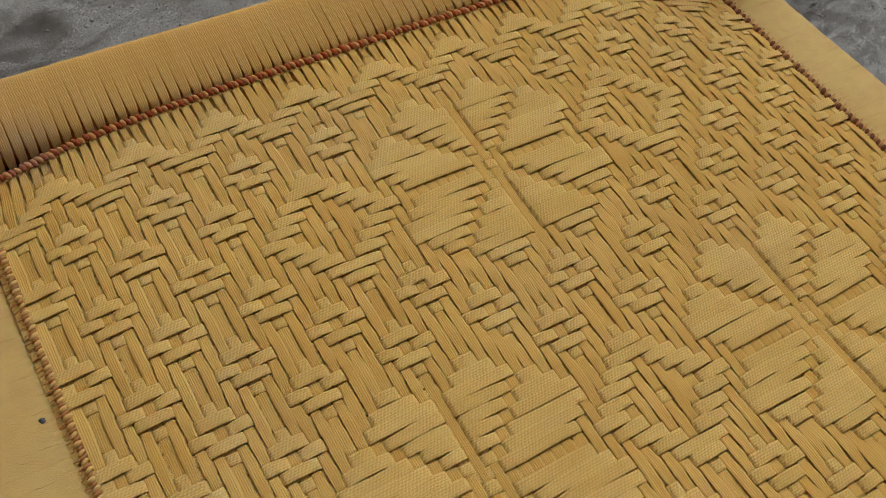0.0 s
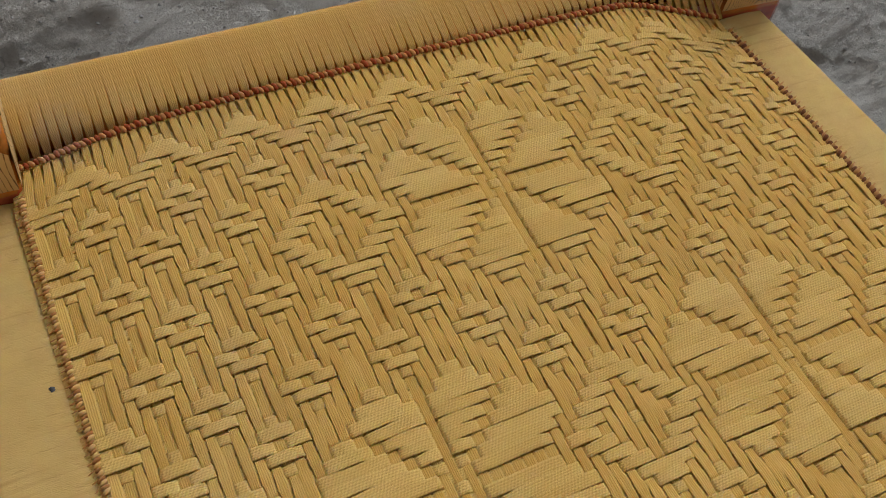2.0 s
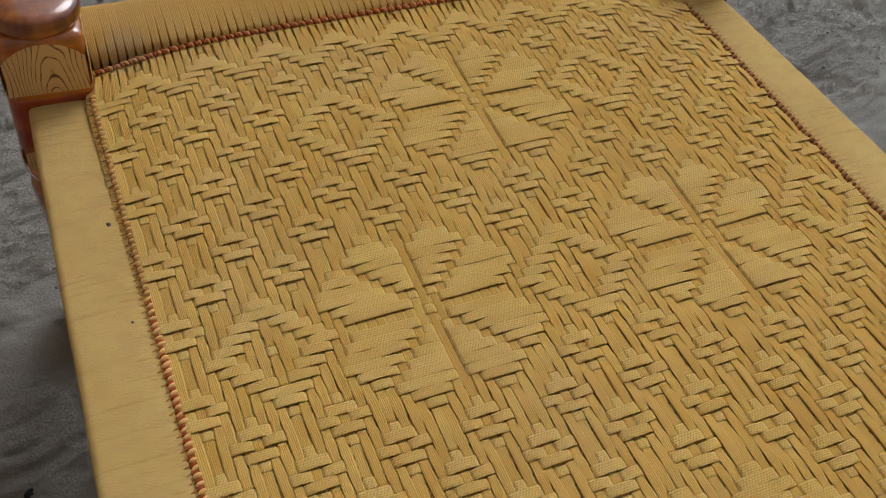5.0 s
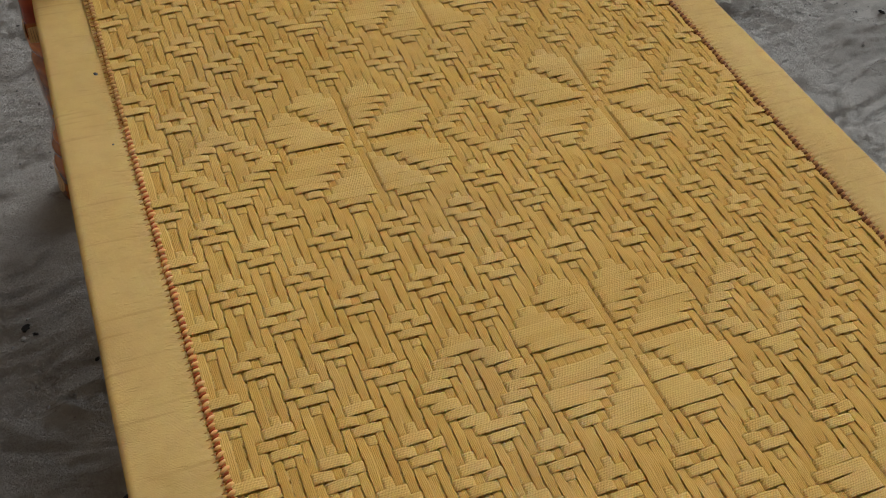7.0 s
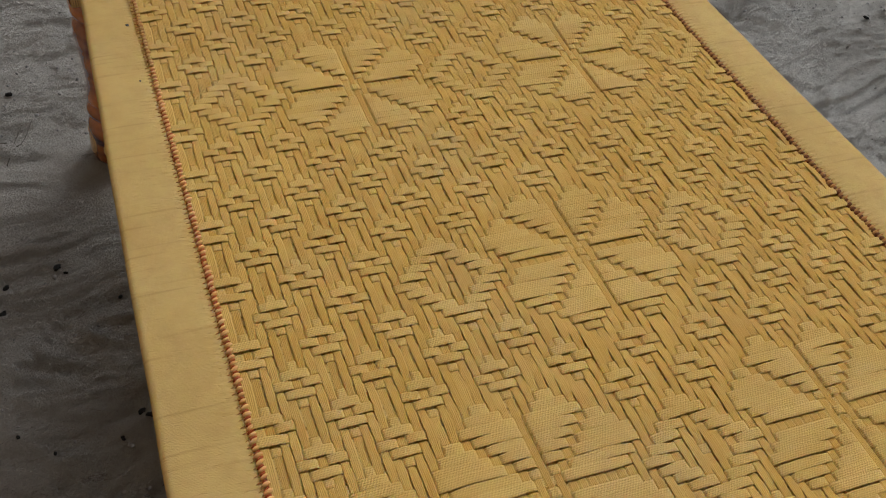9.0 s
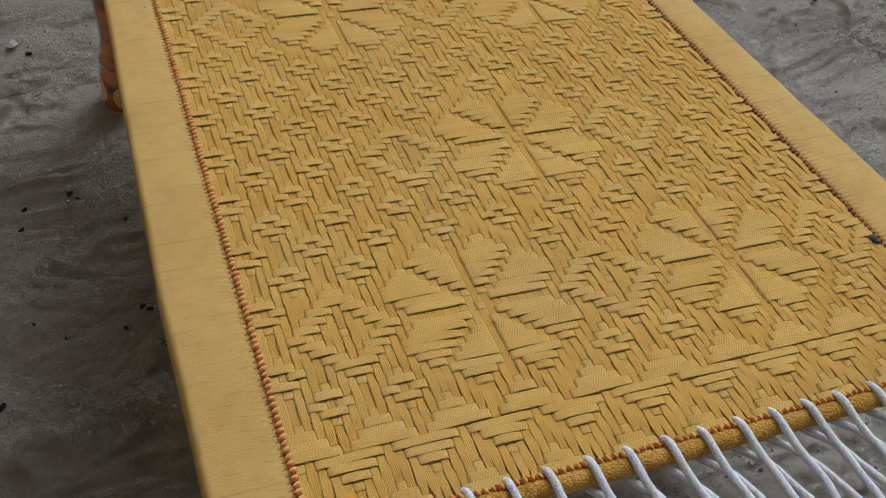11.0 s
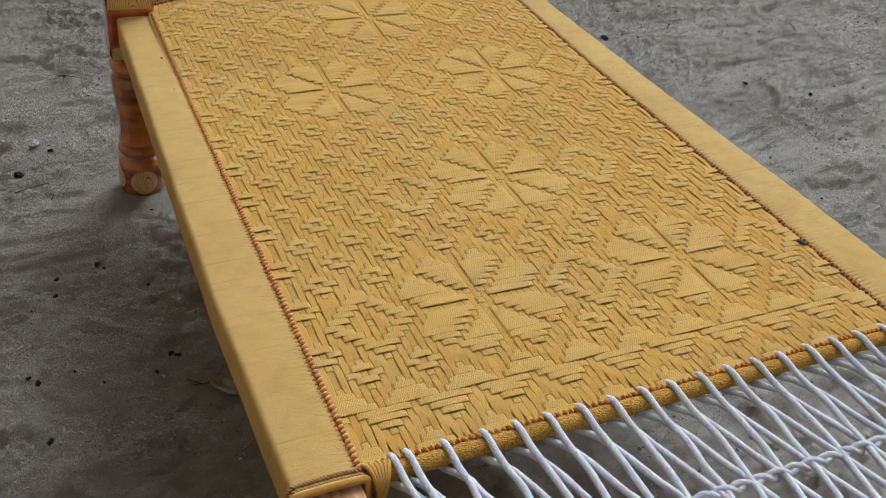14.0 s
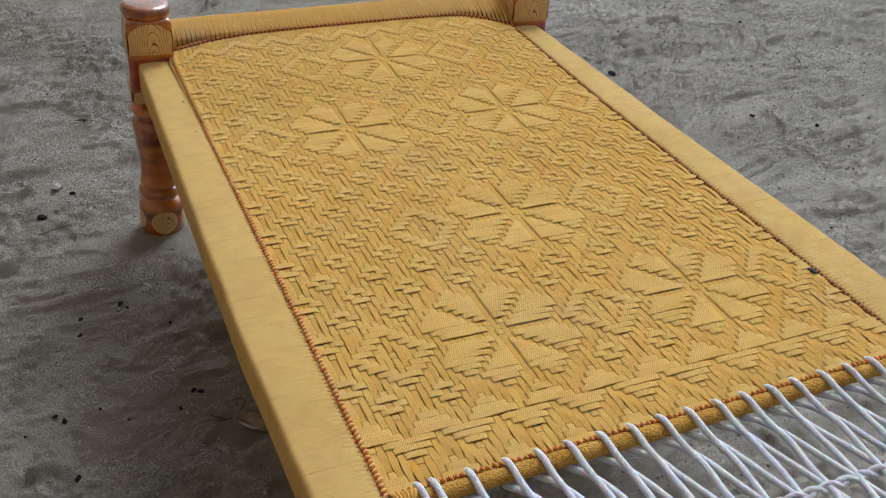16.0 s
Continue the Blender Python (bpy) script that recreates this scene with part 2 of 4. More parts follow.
def soil():
    n = Nodes("grey_dusty_soil")
    obj = n.coord.outputs["Object"]
    streaks = n.noise(n.scaled(obj, (1.8, 8.0, 1), 0.16), 1.0, 7, 0.62, 0.8)
    drag = n.noise(n.scaled(obj, (9, 42, 1), 0.30), 1.0, 4, 0.6, 0.4)
    blot = n.noise(obj, 2.1, 6, 0.62)
    grit = n.noise(obj, 210, 4, 0.7)
    clod = n.noise(obj, 48, 8, 0.74)
    t = n.math("ADD", n.math("MULTIPLY", streaks, 0.30), n.math("ADD", n.math("MULTIPLY", blot, 0.28), n.math("ADD", n.math("MULTIPLY", clod, 0.24), n.math("MULTIPLY", grit, 0.18))))
    base = n.ramp(t, (0.40, (0.359, 0.340, 0.298)), (0.50, (0.473, 0.448, 0.396)), (0.60, (0.576, 0.547, 0.487)))
    # dark crumbs, which also put small shadows between clods into the colour
    where = n.ramp(n.noise(obj, 2.6, 4, 0.6), (0.55, (0, 0, 0)), (0.70, (1, 1, 1)))
    crumbs = n.ramp(n.noise(n.scaled(obj, (55, 120, 60), 0.2), 1.0, 4, 0.65), (0.60, (0, 0, 0)), (0.66, (1, 1, 1)))
    base = n.mix(n.math("MULTIPLY", n.math("MULTIPLY", crumbs, where), 0.65), base, (0.103, 0.095, 0.085))
    pale = n.ramp(n.noise(obj, 130, 3, 0.6), (0.72, (0, 0, 0)), (0.78, (1, 1, 1)))
    base = n.mix(n.math("MULTIPLY", pale, 0.4), base, (0.637, 0.604, 0.557))
    # dark streaks put the crust's crack shadows into the soil colour
    crust_shade = n.ramp(n.noise(n.scaled(obj, (2.4, 17, 1), 0.16), 1.0, 6, 0.66, 1.0), (0.54, (0, 0, 0)), (0.68, (1, 1, 1)))
    base = n.mix(n.math("MULTIPLY", crust_shade, 0.18), base, (0.247, 0.231, 0.212))
    # shade beside the bed put into the western soil's colour: browner, ragged border
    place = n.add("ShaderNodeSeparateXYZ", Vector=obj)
    shaded = n.ramp(n.math("ADD", n.math("ADD", place.outputs["X"], n.math("MULTIPLY", n.math("MAXIMUM", n.math("SUBTRACT", n.math("ABSOLUTE", n.math("SUBTRACT", place.outputs["Y"], 0.75)), 0.55), 0.0), 0.35)), n.math("ADD", 0.5, n.math("MULTIPLY", n.math("SUBTRACT", n.noise(obj, 1.3, 5, 0.6), 0.5), 1.6))), (0.15, (1, 1, 1)), (0.85, (0, 0, 0)))
    base = n.mix(n.math("MULTIPLY", shaded, 0.34), base, (0.200, 0.175, 0.140))
    # cracks have no depth here; their shade is drawn as dark lines
    crack_shade = n.ramp(n.math("ABSOLUTE", n.math("SUBTRACT", n.noise(n.scaled(obj, (4.5, 15, 6), 0.22), 1.0, 5, 0.6, 0.8), 0.5)), (0.0, (1, 1, 1)), (0.012, (0, 0, 0)))
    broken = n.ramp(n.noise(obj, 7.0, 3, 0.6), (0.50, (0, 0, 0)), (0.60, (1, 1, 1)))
    base = n.mix(n.math("MULTIPLY", n.math("MULTIPLY", crack_shade, broken), 0.6), base, (0.134, 0.126, 0.113))
    normal = n.bump(streaks, 0.030, 1.0)
    normal = n.bump(drag, 0.014, 0.9, normal)
    normal = n.bump(clod, 0.034, 1.0, normal)
    normal = n.bump(n.noise(obj, 115, 6, 0.7), 0.011, 1.0, normal)
    normal = n.bump(grit, 0.003, 1.0, normal)
    return n.done(base, 0.95, normal, 0.1)


def plain(name, a, b, scale, rough=0.9):
    n = Nodes(name)
    obj = n.coord.outputs["Object"]
    f = n.noise(obj, scale, 4)
    return n.done(n.ramp(f, (0.3, a), (0.7, b)), rough, n.bump(f, 0.002, 0.6), 0.06)


rope_white = white_rope()
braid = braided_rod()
wood = lacquered_wood()
raw_wood = bare_wood()
binding_mat = cord_material("brown_binding_cord", (0.56, 0.38, 0.17), (0.43, 0.27, 0.10), (0.30, 0.18, 0.08))
red_wood = lacquered_wood("dark_red_lacquered_wood", (0.20, 0.022, 0.007), (0.46, 0.085, 0.020))
panel_mat = grain_panel()
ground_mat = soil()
charcoal = plain("black_charcoal", (0.010, 0.010, 0.010), (0.030, 0.028, 0.026), 90)
clod_mat = plain("grey_soil_clod", (0.15, 0.144, 0.134), (0.33, 0.320, 0.302), 60)
pale_stone = plain("pale_stone_chip", (0.24, 0.235, 0.225), (0.42, 0.41, 0.395), 50)
leaf_dry = plain("withered_leaf", (0.17, 0.145, 0.115), (0.34, 0.30, 0.245), 60)
straw_dry = plain("dry_grey_straw", (0.04, 0.033, 0.026), (0.13, 0.108, 0.082), 80)
speck_mat = plain("dark_grey_fluff", (0.04, 0.04, 0.042), (0.11, 0.11, 0.115), 200)
# only for the added unseen walls; its brown warms the light they bounce
plaster = plain("brown_mud_plaster", (0.30, 0.225, 0.155), (0.41, 0.310, 0.220), 6)


# ---- mesh helpers ----
def surface(name, P, material, parent=None, label="", uv=None, close_u=False, close_v=False, smooth=True):
    """A mesh object from a grid of places P[i, j]; uv[i, j] its texture places."""
    P = np.asarray(P, dtype=np.float64)
    nu, nv = P.shape[:2]
    idx = np.arange(nu * nv).reshape(nu, nv)
    if close_u:
        idx = np.vstack([idx, idx[:1]])
    if close_v:
        idx = np.hstack([idx, idx[:, :1]])
    quads = np.stack([idx[:-1, :-1], idx[1:, :-1], idx[1:, 1:], idx[:-1, 1:]], axis=-1).reshape(-1, 4)
    me = bpy.data.meshes.new(name)
    me.vertices.add(nu * nv)
    me.vertices.foreach_set("co", P.reshape(-1))
    me.loops.add(quads.size)
    me.loops.foreach_set("vertex_index", quads.reshape(-1).astype(np.int32))
    me.polygons.add(len(quads))
    me.polygons.foreach_set("loop_start", np.arange(0, quads.size, 4, dtype=np.int32))
    me.polygons.foreach_set("use_smooth", np.full(len(quads), smooth))
    if uv is not None:
        layer = me.uv_layers.new(name="UVMap")
        layer.data.foreach_set("uv", np.asarray(uv, dtype=np.float64).reshape(-1, 2)[quads.reshape(-1)].reshape(-1))
    me.update(calc_edges=True)
    me.materials.append(material)
    return child(new(name, me), parent, label)


def child(ob, parent, label=""):
    ob.parent = parent
    if label:
        tagged(ob, label)
    return ob


def part(name, bm, material, parent=None, label="", smooth=True):
    """Links a bmesh as one mesh object under a thing or a part."""
    me = bpy.data.meshes.new(name)
    for f in bm.faces:
        f.smooth = smooth
    bm.to_mesh(me)
    bm.free()
    me.materials.append(material)
    return child(new(name, me), parent, label)


def tube(path, radius, sides=8, twist=0.0):
    """Rings of a tube along path (n, 3), and its UV: metres along, cords across."""
    path = np.asarray(path, dtype=float)
    tang = np.gradient(path, axis=0)
    tang /= np.linalg.norm(tang, axis=1)[:, None]
    up = np.array([0.0, 0.0, 1.0])
    side = np.cross(tang, up)
    side /= np.maximum(np.linalg.norm(side, axis=1), 1e-6)[:, None]
    top = np.cross(side, tang)
    a = np.linspace(0, 2 * np.pi, sides, endpoint=False)
    r = np.broadcast_to(np.asarray(radius, dtype=float), (len(path),))
    P = path[:, None] + r[:, None, None] * (np.cos(a)[None, :, None] * side[:, None] + np.sin(a)[None, :, None] * top[:, None])
    length = np.concatenate([[0], np.cumsum(np.linalg.norm(np.diff(path, axis=0), axis=1))])
    uv = np.stack([np.repeat(length[:, None], sides, 1), np.repeat((a / (2 * np.pi) * 6)[None], len(path), 0)], -1)
    return P, uv


def smooth_path(points, n):
    """n places along a soft curve through the points (Catmull-Rom)."""
    p = np.asarray(points, dtype=float)
    p = np.vstack([2 * p[0] - p[1], p, 2 * p[-1] - p[-2]])
    out = []
    for s in np.linspace(0, len(p) - 3 - 1e-9, n):
        i = int(s)
        f = s - i
        a, b, c, d = p[i:i + 4]
        out.append(0.5 * (2 * b + (c - a) * f + (2 * a - 5 * b + 4 * c - d) * f * f + (3 * b - a - 3 * c + d) * f ** 3))
    return np.array(out)


def ease(v):
    v = np.clip(v, 0, 1)
    return v * v * (3 - 2 * v)


# ---- ground ----
def spread(mid, far):
    """The given places, then ever wider steps to the horizon on both sides."""
    lo, hi, step = mid[0], mid[-1], mid[-1] - mid[-2]
    grow = step * 1.22 ** np.arange(1, 48)
    grow = np.cumsum(grow)
    grow = grow[grow < far]
    return np.concatenate([lo - grow[::-1], mid, hi + grow])


def ground_height(x, y):
    v = Vector((x, y, 0))
    near = max(0.0, 1 - max(0.0, math.hypot(x - 0.3, y - 0.8) - 3.5) / 8)
    s = Vector((x * 1.5 + y * 0.25, y * 6.0 - x * 1.0, 3.0))
    h = 0.016 * noise.noise(s) + 0.010 * noise.noise(s * 2.3 + Vector((7, 1, 0)))
    h += 0.018 * noise.noise(v * 2.6) + 0.010 * noise.noise(v * 7.0)
    crumble = max(0.0, noise.noise(v * 2.6 + Vector((3, 9, 0))))
    h += (0.0035 + 0.026 * crumble) * (noise.noise(v * 26.0) + 0.6 * noise.noise(v * 58.0))
    # broken crust: low terraces drawn out across, with crisp edges
    bend = Vector((noise.noise(v * 4.0), noise.noise(v * 4.0 + Vector((5, 5, 5))), 0)) * 0.5
    q = Vector((x * 2.6 + y * 0.6, y * 8.5 - x * 1.7, 8.0)) + bend
    for f, a in ((1.0, 0.0070), (2.2, 0.0055), (4.6, 0.0045), (9.0, 0.0026)):
        h += a * math.tanh(8.0 * noise.noise(q * f + Vector((3.0 * f, 1.0, f))))
    return h * 0.8 * (0.25 + 0.75 * near)


gx = spread(np.concatenate([np.arange(-1.05, -0.42, 0.0052), np.arange(-0.42, 2.6, 0.008)]), 900)
gy = spread(np.arange(-0.5, 3.1, 0.0068), 900)
GP = np.array([[(x, y, ground_height(x, y)) for y in gy] for x in gx])
# trodden dust: shallow soles with a pushed-up rim
steps_rs = np.random.RandomState(21)
for k in range(190):
    cx, cy, a = steps_rs.uniform(-1.3, 2.8), steps_rs.uniform(-1.2, 3.6), steps_rs.normal(0.5, 0.6)
    if abs(cx + 0.51) < 0.2 and abs(cy - 0.9) < 0.2:
        continue
    dx, dy = GP[..., 0] - cx, GP[..., 1] - cy
    u, w = dx * math.cos(a) + dy * math.sin(a), -dx * math.sin(a) + dy * math.cos(a)
    d = np.sqrt((u / steps_rs.uniform(0.10, 0.15)) ** 2 + (w / (0.042 + 0.010 * np.tanh(u * 20))) ** 2)
    deep = steps_rs.uniform(0.004, 0.014)
    inside = 1 - ease((d - 0.75) / 0.3)
    GP[..., 2] += -deep * inside + deep * 0.8 * np.exp(-((d - 1.15) / 0.16) ** 2) * (0.5 + 0.5 * np.sin(3 * u / 0.1 + k))
    GP[..., 2] += 0.0022 * inside * np.sin(u * 2 * math.pi / 0.026) * (k % 3 == 0)
# tyre tracks: a shallow trough with slanting lugs
for x0, y0, x1, y1, half in ((-1.02, 0.02, -0.68, 0.56, 0.055), (-1.05, -0.22, -0.70, 0.14, 0.045), (0.9, 2.5, 2.6, 1.5, 0.06)):
    a = math.atan2(y1 - y0, x1 - x0)
    dx, dy = GP[..., 0] - x0, GP[..., 1] - y0
    u, w = dx * math.cos(a) + dy * math.sin(a), -dx * math.sin(a) + dy * math.cos(a)
    mask = (1 - ease((np.abs(w) / half - 0.85) / 0.3)) * ease(u / 0.08) * (1 - ease((u - math.hypot(x1 - x0, y1 - y0) + 0.08) / 0.08))
    lug = np.tanh(3.0 * np.sin((u + np.abs(w) * 0.5) * 2 * math.pi / 0.034)) * (0.6 + 0.4 * np.tanh(6 * np.sin(w / half * 5)))
    GP[..., 2] = GP[..., 2] * (1 - 0.6 * mask) + mask * (0.0028 * lug - 0.004)
foot = np.hypot(GP[..., 0] + 0.51, GP[..., 1] - 0.905)
GP[..., 2] *= 0.15 + 0.85 * ease((foot - 0.06) / 0.12)
GP[..., 2] += 0.012 * (1 - ease((foot - 0.055) / 0.06))
for lx, ly in ((0.5, 0.89), (-0.51, -0.915), (0.51, -0.915)):
    foot = np.hypot(GP[..., 0] - lx, GP[..., 1] - ly)
    GP[..., 2] *= ease((foot - 0.06) / 0.12)
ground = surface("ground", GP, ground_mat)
tagged(ground, "grey dusty bare earth with ridges and crumbs", "ground", kind="structure")


# added walls behind and beside the camera, never in view, to block sky light
def shade_wall(name, x0, x1, y0, y1, height):
    bm = soft_box((x1 - x0) / 2, (y1 - y0) / 2, -0.3, height, 0.02)
    ob = part(name, bm, plaster)
    ob.location = ((x0 + x1) / 2, (y0 + y1) / 2, 0)
    tagged(ob, "plain brown mud-plastered yard wall", "wall", kind="structure")


def soft_box(x, y, z0, z1, bevel):
    bm = bmesh.new()
    bmesh.ops.create_cube(bm, size=1.0)
    for v in bm.verts:
        v.co = (v.co.x * 2 * x, v.co.y * 2 * y, z0 if v.co.z < 0 else z1)
    bmesh.ops.bevel(bm, geom=list(bm.edges), offset=bevel, segments=3, profile=0.6, affect="EDGES")
    return bm


shade_wall("wall_south", -6.0, 7.0, -2.3, -2.1, 2.6)
shade_wall("wall_west", -1.35, -1.15, -2.1, 8.0, 5.5)


# ---- the weave: columns run along y, rows along x ----
C0, C1, R0, R1 = -41, 37, -44, 74
NC, NR = C1 - C0 + 1, R1 - R0 + 1
ROW_AT = ((-44.6, -0.553), (-24, -0.306), (0, -0.004), (32, 0.388), (56, 0.674), (66, 0.785), (74.5, 0.872))


def row_y(r):
    return np.interp(r, [a for a, b in ROW_AT], [b for a, b in ROW_AT])


def col_x(c):
    c = np.asarray(c, dtype=float)
    return c * (0.01125 - 0.000012 * np.abs(c)) - 0.001


def mat_place(c, r):
    """Where the cell (c, r) lies on the mat: x, y and the height of its middle plane."""
    x, y = np.broadcast_arrays(col_x(c), row_y(r))
    head = ease((y - 0.62) / 0.25)
    y = y - 0.045 * head * ease((x - 0.27) / 0.15) - 0.004 * head * ease((-x - 0.33) / 0.1)
    x = x + 0.006 * ease((y - 0.805) / 0.06) * ease((-x - 0.28) / 0.17)
    lift = np.clip((y - 0.36) / 0.5, 0, 1) ** 1.15 * (1 - np.where(x < 0, 0.70, 0.85) * np.clip(np.abs(x) / 0.44, 0, 1) ** 4)
    return x, y, 0.4835 + 0.034 * lift


def draft():
    """True where the row's band lies over the column's band."""
    X = np.zeros((NR, NC), bool)
    cc, rr = np.meshgrid(np.arange(C0, C1 + 1), np.arange(R0, R1 + 1))
    flowers = [(0, 56), (-16, 32), (16, 32), (0, 0), (-16, -24), (16, -24)]
    diamonds = [(-16, 56), (16, 56), (0, 32), (-32, 32), (32, 32), (-16, 0), (16, 0), (0, -24), (-32, -24), (32, -24)]
    for a in range(-11, 11):
        for b in range(-8, 17):
            if (a + b) % 2 == 0:
                continue
            c, r = 4 * a, 4 * b
            if any((abs(c - fc) <= 12 and abs(r - fr) <= 4) or (abs(c - fc) <= 8 and abs(r - fr) <= 8) for fc, fr in flowers):
                continue
            if any(abs(c - dc) + abs(r - dr) <= 8 for dc, dr in diamonds):
                continue
            d = np.abs(cc - c) + np.abs(rr - r)
            X |= (d >= 1) & (d <= 2)
    for c, r in diamonds:
        d = np.abs(cc - c) + np.abs(rr - r)
        X |= (d == 0) | ((d >= 4) & (d <= 6))
    upright = {2: (1, 1), 3: (1, 2), 4: (1, 3), 5: (1, 4), 6: (1, 5), 7: (1, 6), 8: (2, 5), 9: (3, 4)}
    lying = {1: (2, 8), 2: (3, 9), 3: (4, 10), 4: (5, 10), 5: (6, 9), 6: (7, 8)}
    for c, r in flowers:
        X |= (cc == c) & (rr == r)
        u, v = np.abs(cc - c), np.abs(rr - r)
        for table in (upright, lying):
            for k, (lo, hi) in table.items():
                X |= (v == k) & (u >= lo) & (u <= hi)
    # zigzag borders at the head and at the foot
    u = np.abs((cc + 4 - 4) % 8 - 4)
    band = (rr - 70) + u
    X |= (band >= 0) & (band <= 2)
    u = np.abs((cc + 4) % 8 - 4)
    band = (rr + 37) + u
    X |= (band >= 0) & (band <= 3)
    X |= (rr <= -42) & (u <= -42 - rr)
    return X


OVER = draft()
STEPS = np.array([-0.44, -0.20, 0.20, 0.44])
CORDS = 5
across = np.linspace(-1, 1, 2 * CORDS + 1)
rib = np.where(np.arange(2 * CORDS + 1) % 2 == 1, 0.00055, 0.0)
rim = np.clip((np.abs(across) - 0.72) / 0.28, 0, 1) ** 2


def beside(over, other):
    """1 at the steps where the neighbouring band rides as this one does, 0 where it does not."""
    return np.repeat((over & other).astype(float), 4)


def reach_across(over, before, after, shy_before, shy_after):
    """Half widths on either side of a band: full towards a neighbour that lies flush, shy of one that does not."""
    a = 1 - shy_before * (1 - beside(over, before))
    b = 1 - shy_after * (1 - beside(over, after))
    return np.where(across[None] < 0, a[:, None], b[:, None])


def cross_section(over, before, after, flush, roll):
    """Height across the band: ribs of cord, the rims rolled down where the neighbour does not lie flush."""
    drop = np.where(across[None] < 0, 1 - flush * beside(over, before)[:, None], 1 - flush * beside(over, after)[:, None])
    return rib[None] - roll * rim[None] * drop


def runs(over):
    """The stretches of a band that lie on one side: first cell, cell past the last, over or not."""
    cut = np.flatnonzero(np.diff(over.astype(int))) + 1
    ends = np.concatenate([[0], cut, [len(over)]])
    return [(int(a), int(b), bool(over[a])) for a, b in zip(ends[:-1], ends[1:])]


def ride(over, lows, low, end, high, sink, slim, ramp, short=1.0):
    """Heights and widths of a band at its steps: a float climbs from its ends and fills out towards its middle, unless it is held low; the rest is under."""
    n = len(over)
    h = np.empty((n, 4))
    wide = np.ones((n, 4))
    at = np.arange(n)[:, None] + 0.5 + STEPS
    for i, j, up in runs(over):
        if not up:
            h[i:j] = -sink
            wide[i:j] = 0.90
        elif lows[i]:
            h[i:j] = low if lows[i] == 1 else min(low, 0) * 0.5
            wide[i:j] = 0.95 if lows[i] == 1 else 1.01
        else:
            d = np.full((j - i, 4), 9.0)
            if i > 0:
                d = np.minimum(d, at[i:j] - i)
            if j < n:
                d = np.minimum(d, j - at[i:j])
            e = ease(d / ramp)
            h[i:j] = end + (high - end) * e
            full = short + (1 - short) * min(1.0, max(0.0, (j - i - 4) / 3))
            wide[i:j] = (slim + (1.02 - slim) * e) * full
    return h.reshape(-1), wide.reshape(-1)


def overrun(over, other, ramp, whole):
    """1 at a float's ends that the neighbouring band's float overruns, 0 from ramp cells inwards; at least whole along a float overrun at both ends."""
    n = len(over)
    near = np.zeros((n, 4))
    at = np.arange(n)[:, None] + 0.5 + STEPS
    for i, j, up in runs(over):
        if not up:
            continue
        first = i > 0 and other[i - 1] and other[i]
        last = j < n and other[j] and other[j - 1]
        d = np.full((j - i, 4), 99.0)
        if first:
            d = np.minimum(d, at[i:j] - i)
        if last:
            d = np.minimum(d, j - at[i:j])
        near[i:j] = 1 - ease(d / ramp)
        if first and last:
            near[i:j] = np.maximum(near[i:j], whole)
    return near.reshape(-1)


def float_lengths(over):
    """For every cell the length of the float that it belongs to, 0 where the band is under."""
    out = np.zeros(len(over), int)
    for i, j, up in runs(over):
        if up:
            out[i:j] = j - i
    return out


ROW_FLOAT = np.array([float_lengths(r) for r in OVER])


def held_low(ci):
    """Cells of a column whose float is held down: one row long, or tied at both ends by single crossings."""
    over = ~OVER[:, ci]
    out = np.zeros(len(over), int)
    for i, j, up in runs(over):
        if up:
            a = ROW_FLOAT[i - 1, ci] if i > 0 else 9
            b = ROW_FLOAT[j, ci] if j < len(over) else 9
            out[i:j] = 2 if j - i == 1 else a == 1 and b == 1
    return out


LOW = np.array([held_low(ci) for ci in range(NC)]).T


def wander(seed, n, size):
    rs = np.random.RandomState(seed)
    k = rs.normal(0, 1, n // 16 + 4)
    return size * np.interp(np.linspace(0, len(k) - 1, n), np.arange(len(k)), k)


charpai = new("charpai")
charpai.location = (0, 0, 0)
tagged(charpai, "woven rope charpai bed, straw-yellow patterned mat, orange turned legs", "charpai bed")

for ci in range(NC):
    c = C0 + ci
    over = ~OVER[:, ci]
    s = (np.arange(R0, R1 + 1)[:, None] + STEPS).reshape(-1)
    h, wide = ride(over, LOW[:, ci], -0.0008, 0.0001, 0.0019, 0.0015, 0.885, 2.2)
    top = ~OVER & (LOW == 0)
    sides = top[:, max(ci - 1, 0)], top[:, min(ci + 1, NC - 1)]
    sect, full = cross_section(over, *sides, 0.97, 0.0008), reach_across(over, *sides, 0.08, 0.10)
    west, east = (0.11 * overrun(over, ~OVER[:, k], 2.4, 0.6)[:, None] for k in (max(ci - 1, 0), min(ci + 1, NC - 1)))
    full = full * np.where(across[None] < 0, 1 - west, 1 - east)
    mid = c + wander(1000 + ci, len(s), 0.05)
    # the cords are drawn together into tufts at the head
    tuft = 1 - 0.36 * ease((s - 70.2) / 4.2) - 0.30 * ease((-42.3 - s) / 2.0)
    half = 0.503 * tuft * wide * (1 + wander(3000 + ci, len(s), 0.010))
    cols = mid[:, None] + half[:, None] * across * full
    x, y, z = mat_place(cols, s[:, None])
    P = np.stack([x, y, z + h[:, None] + sect], -1)
    uv = np.stack([np.repeat(y[:, :1], len(across), 1), np.repeat(((across + 1) / 2 * CORDS)[None], len(s), 0)], -1)
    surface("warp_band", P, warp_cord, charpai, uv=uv)

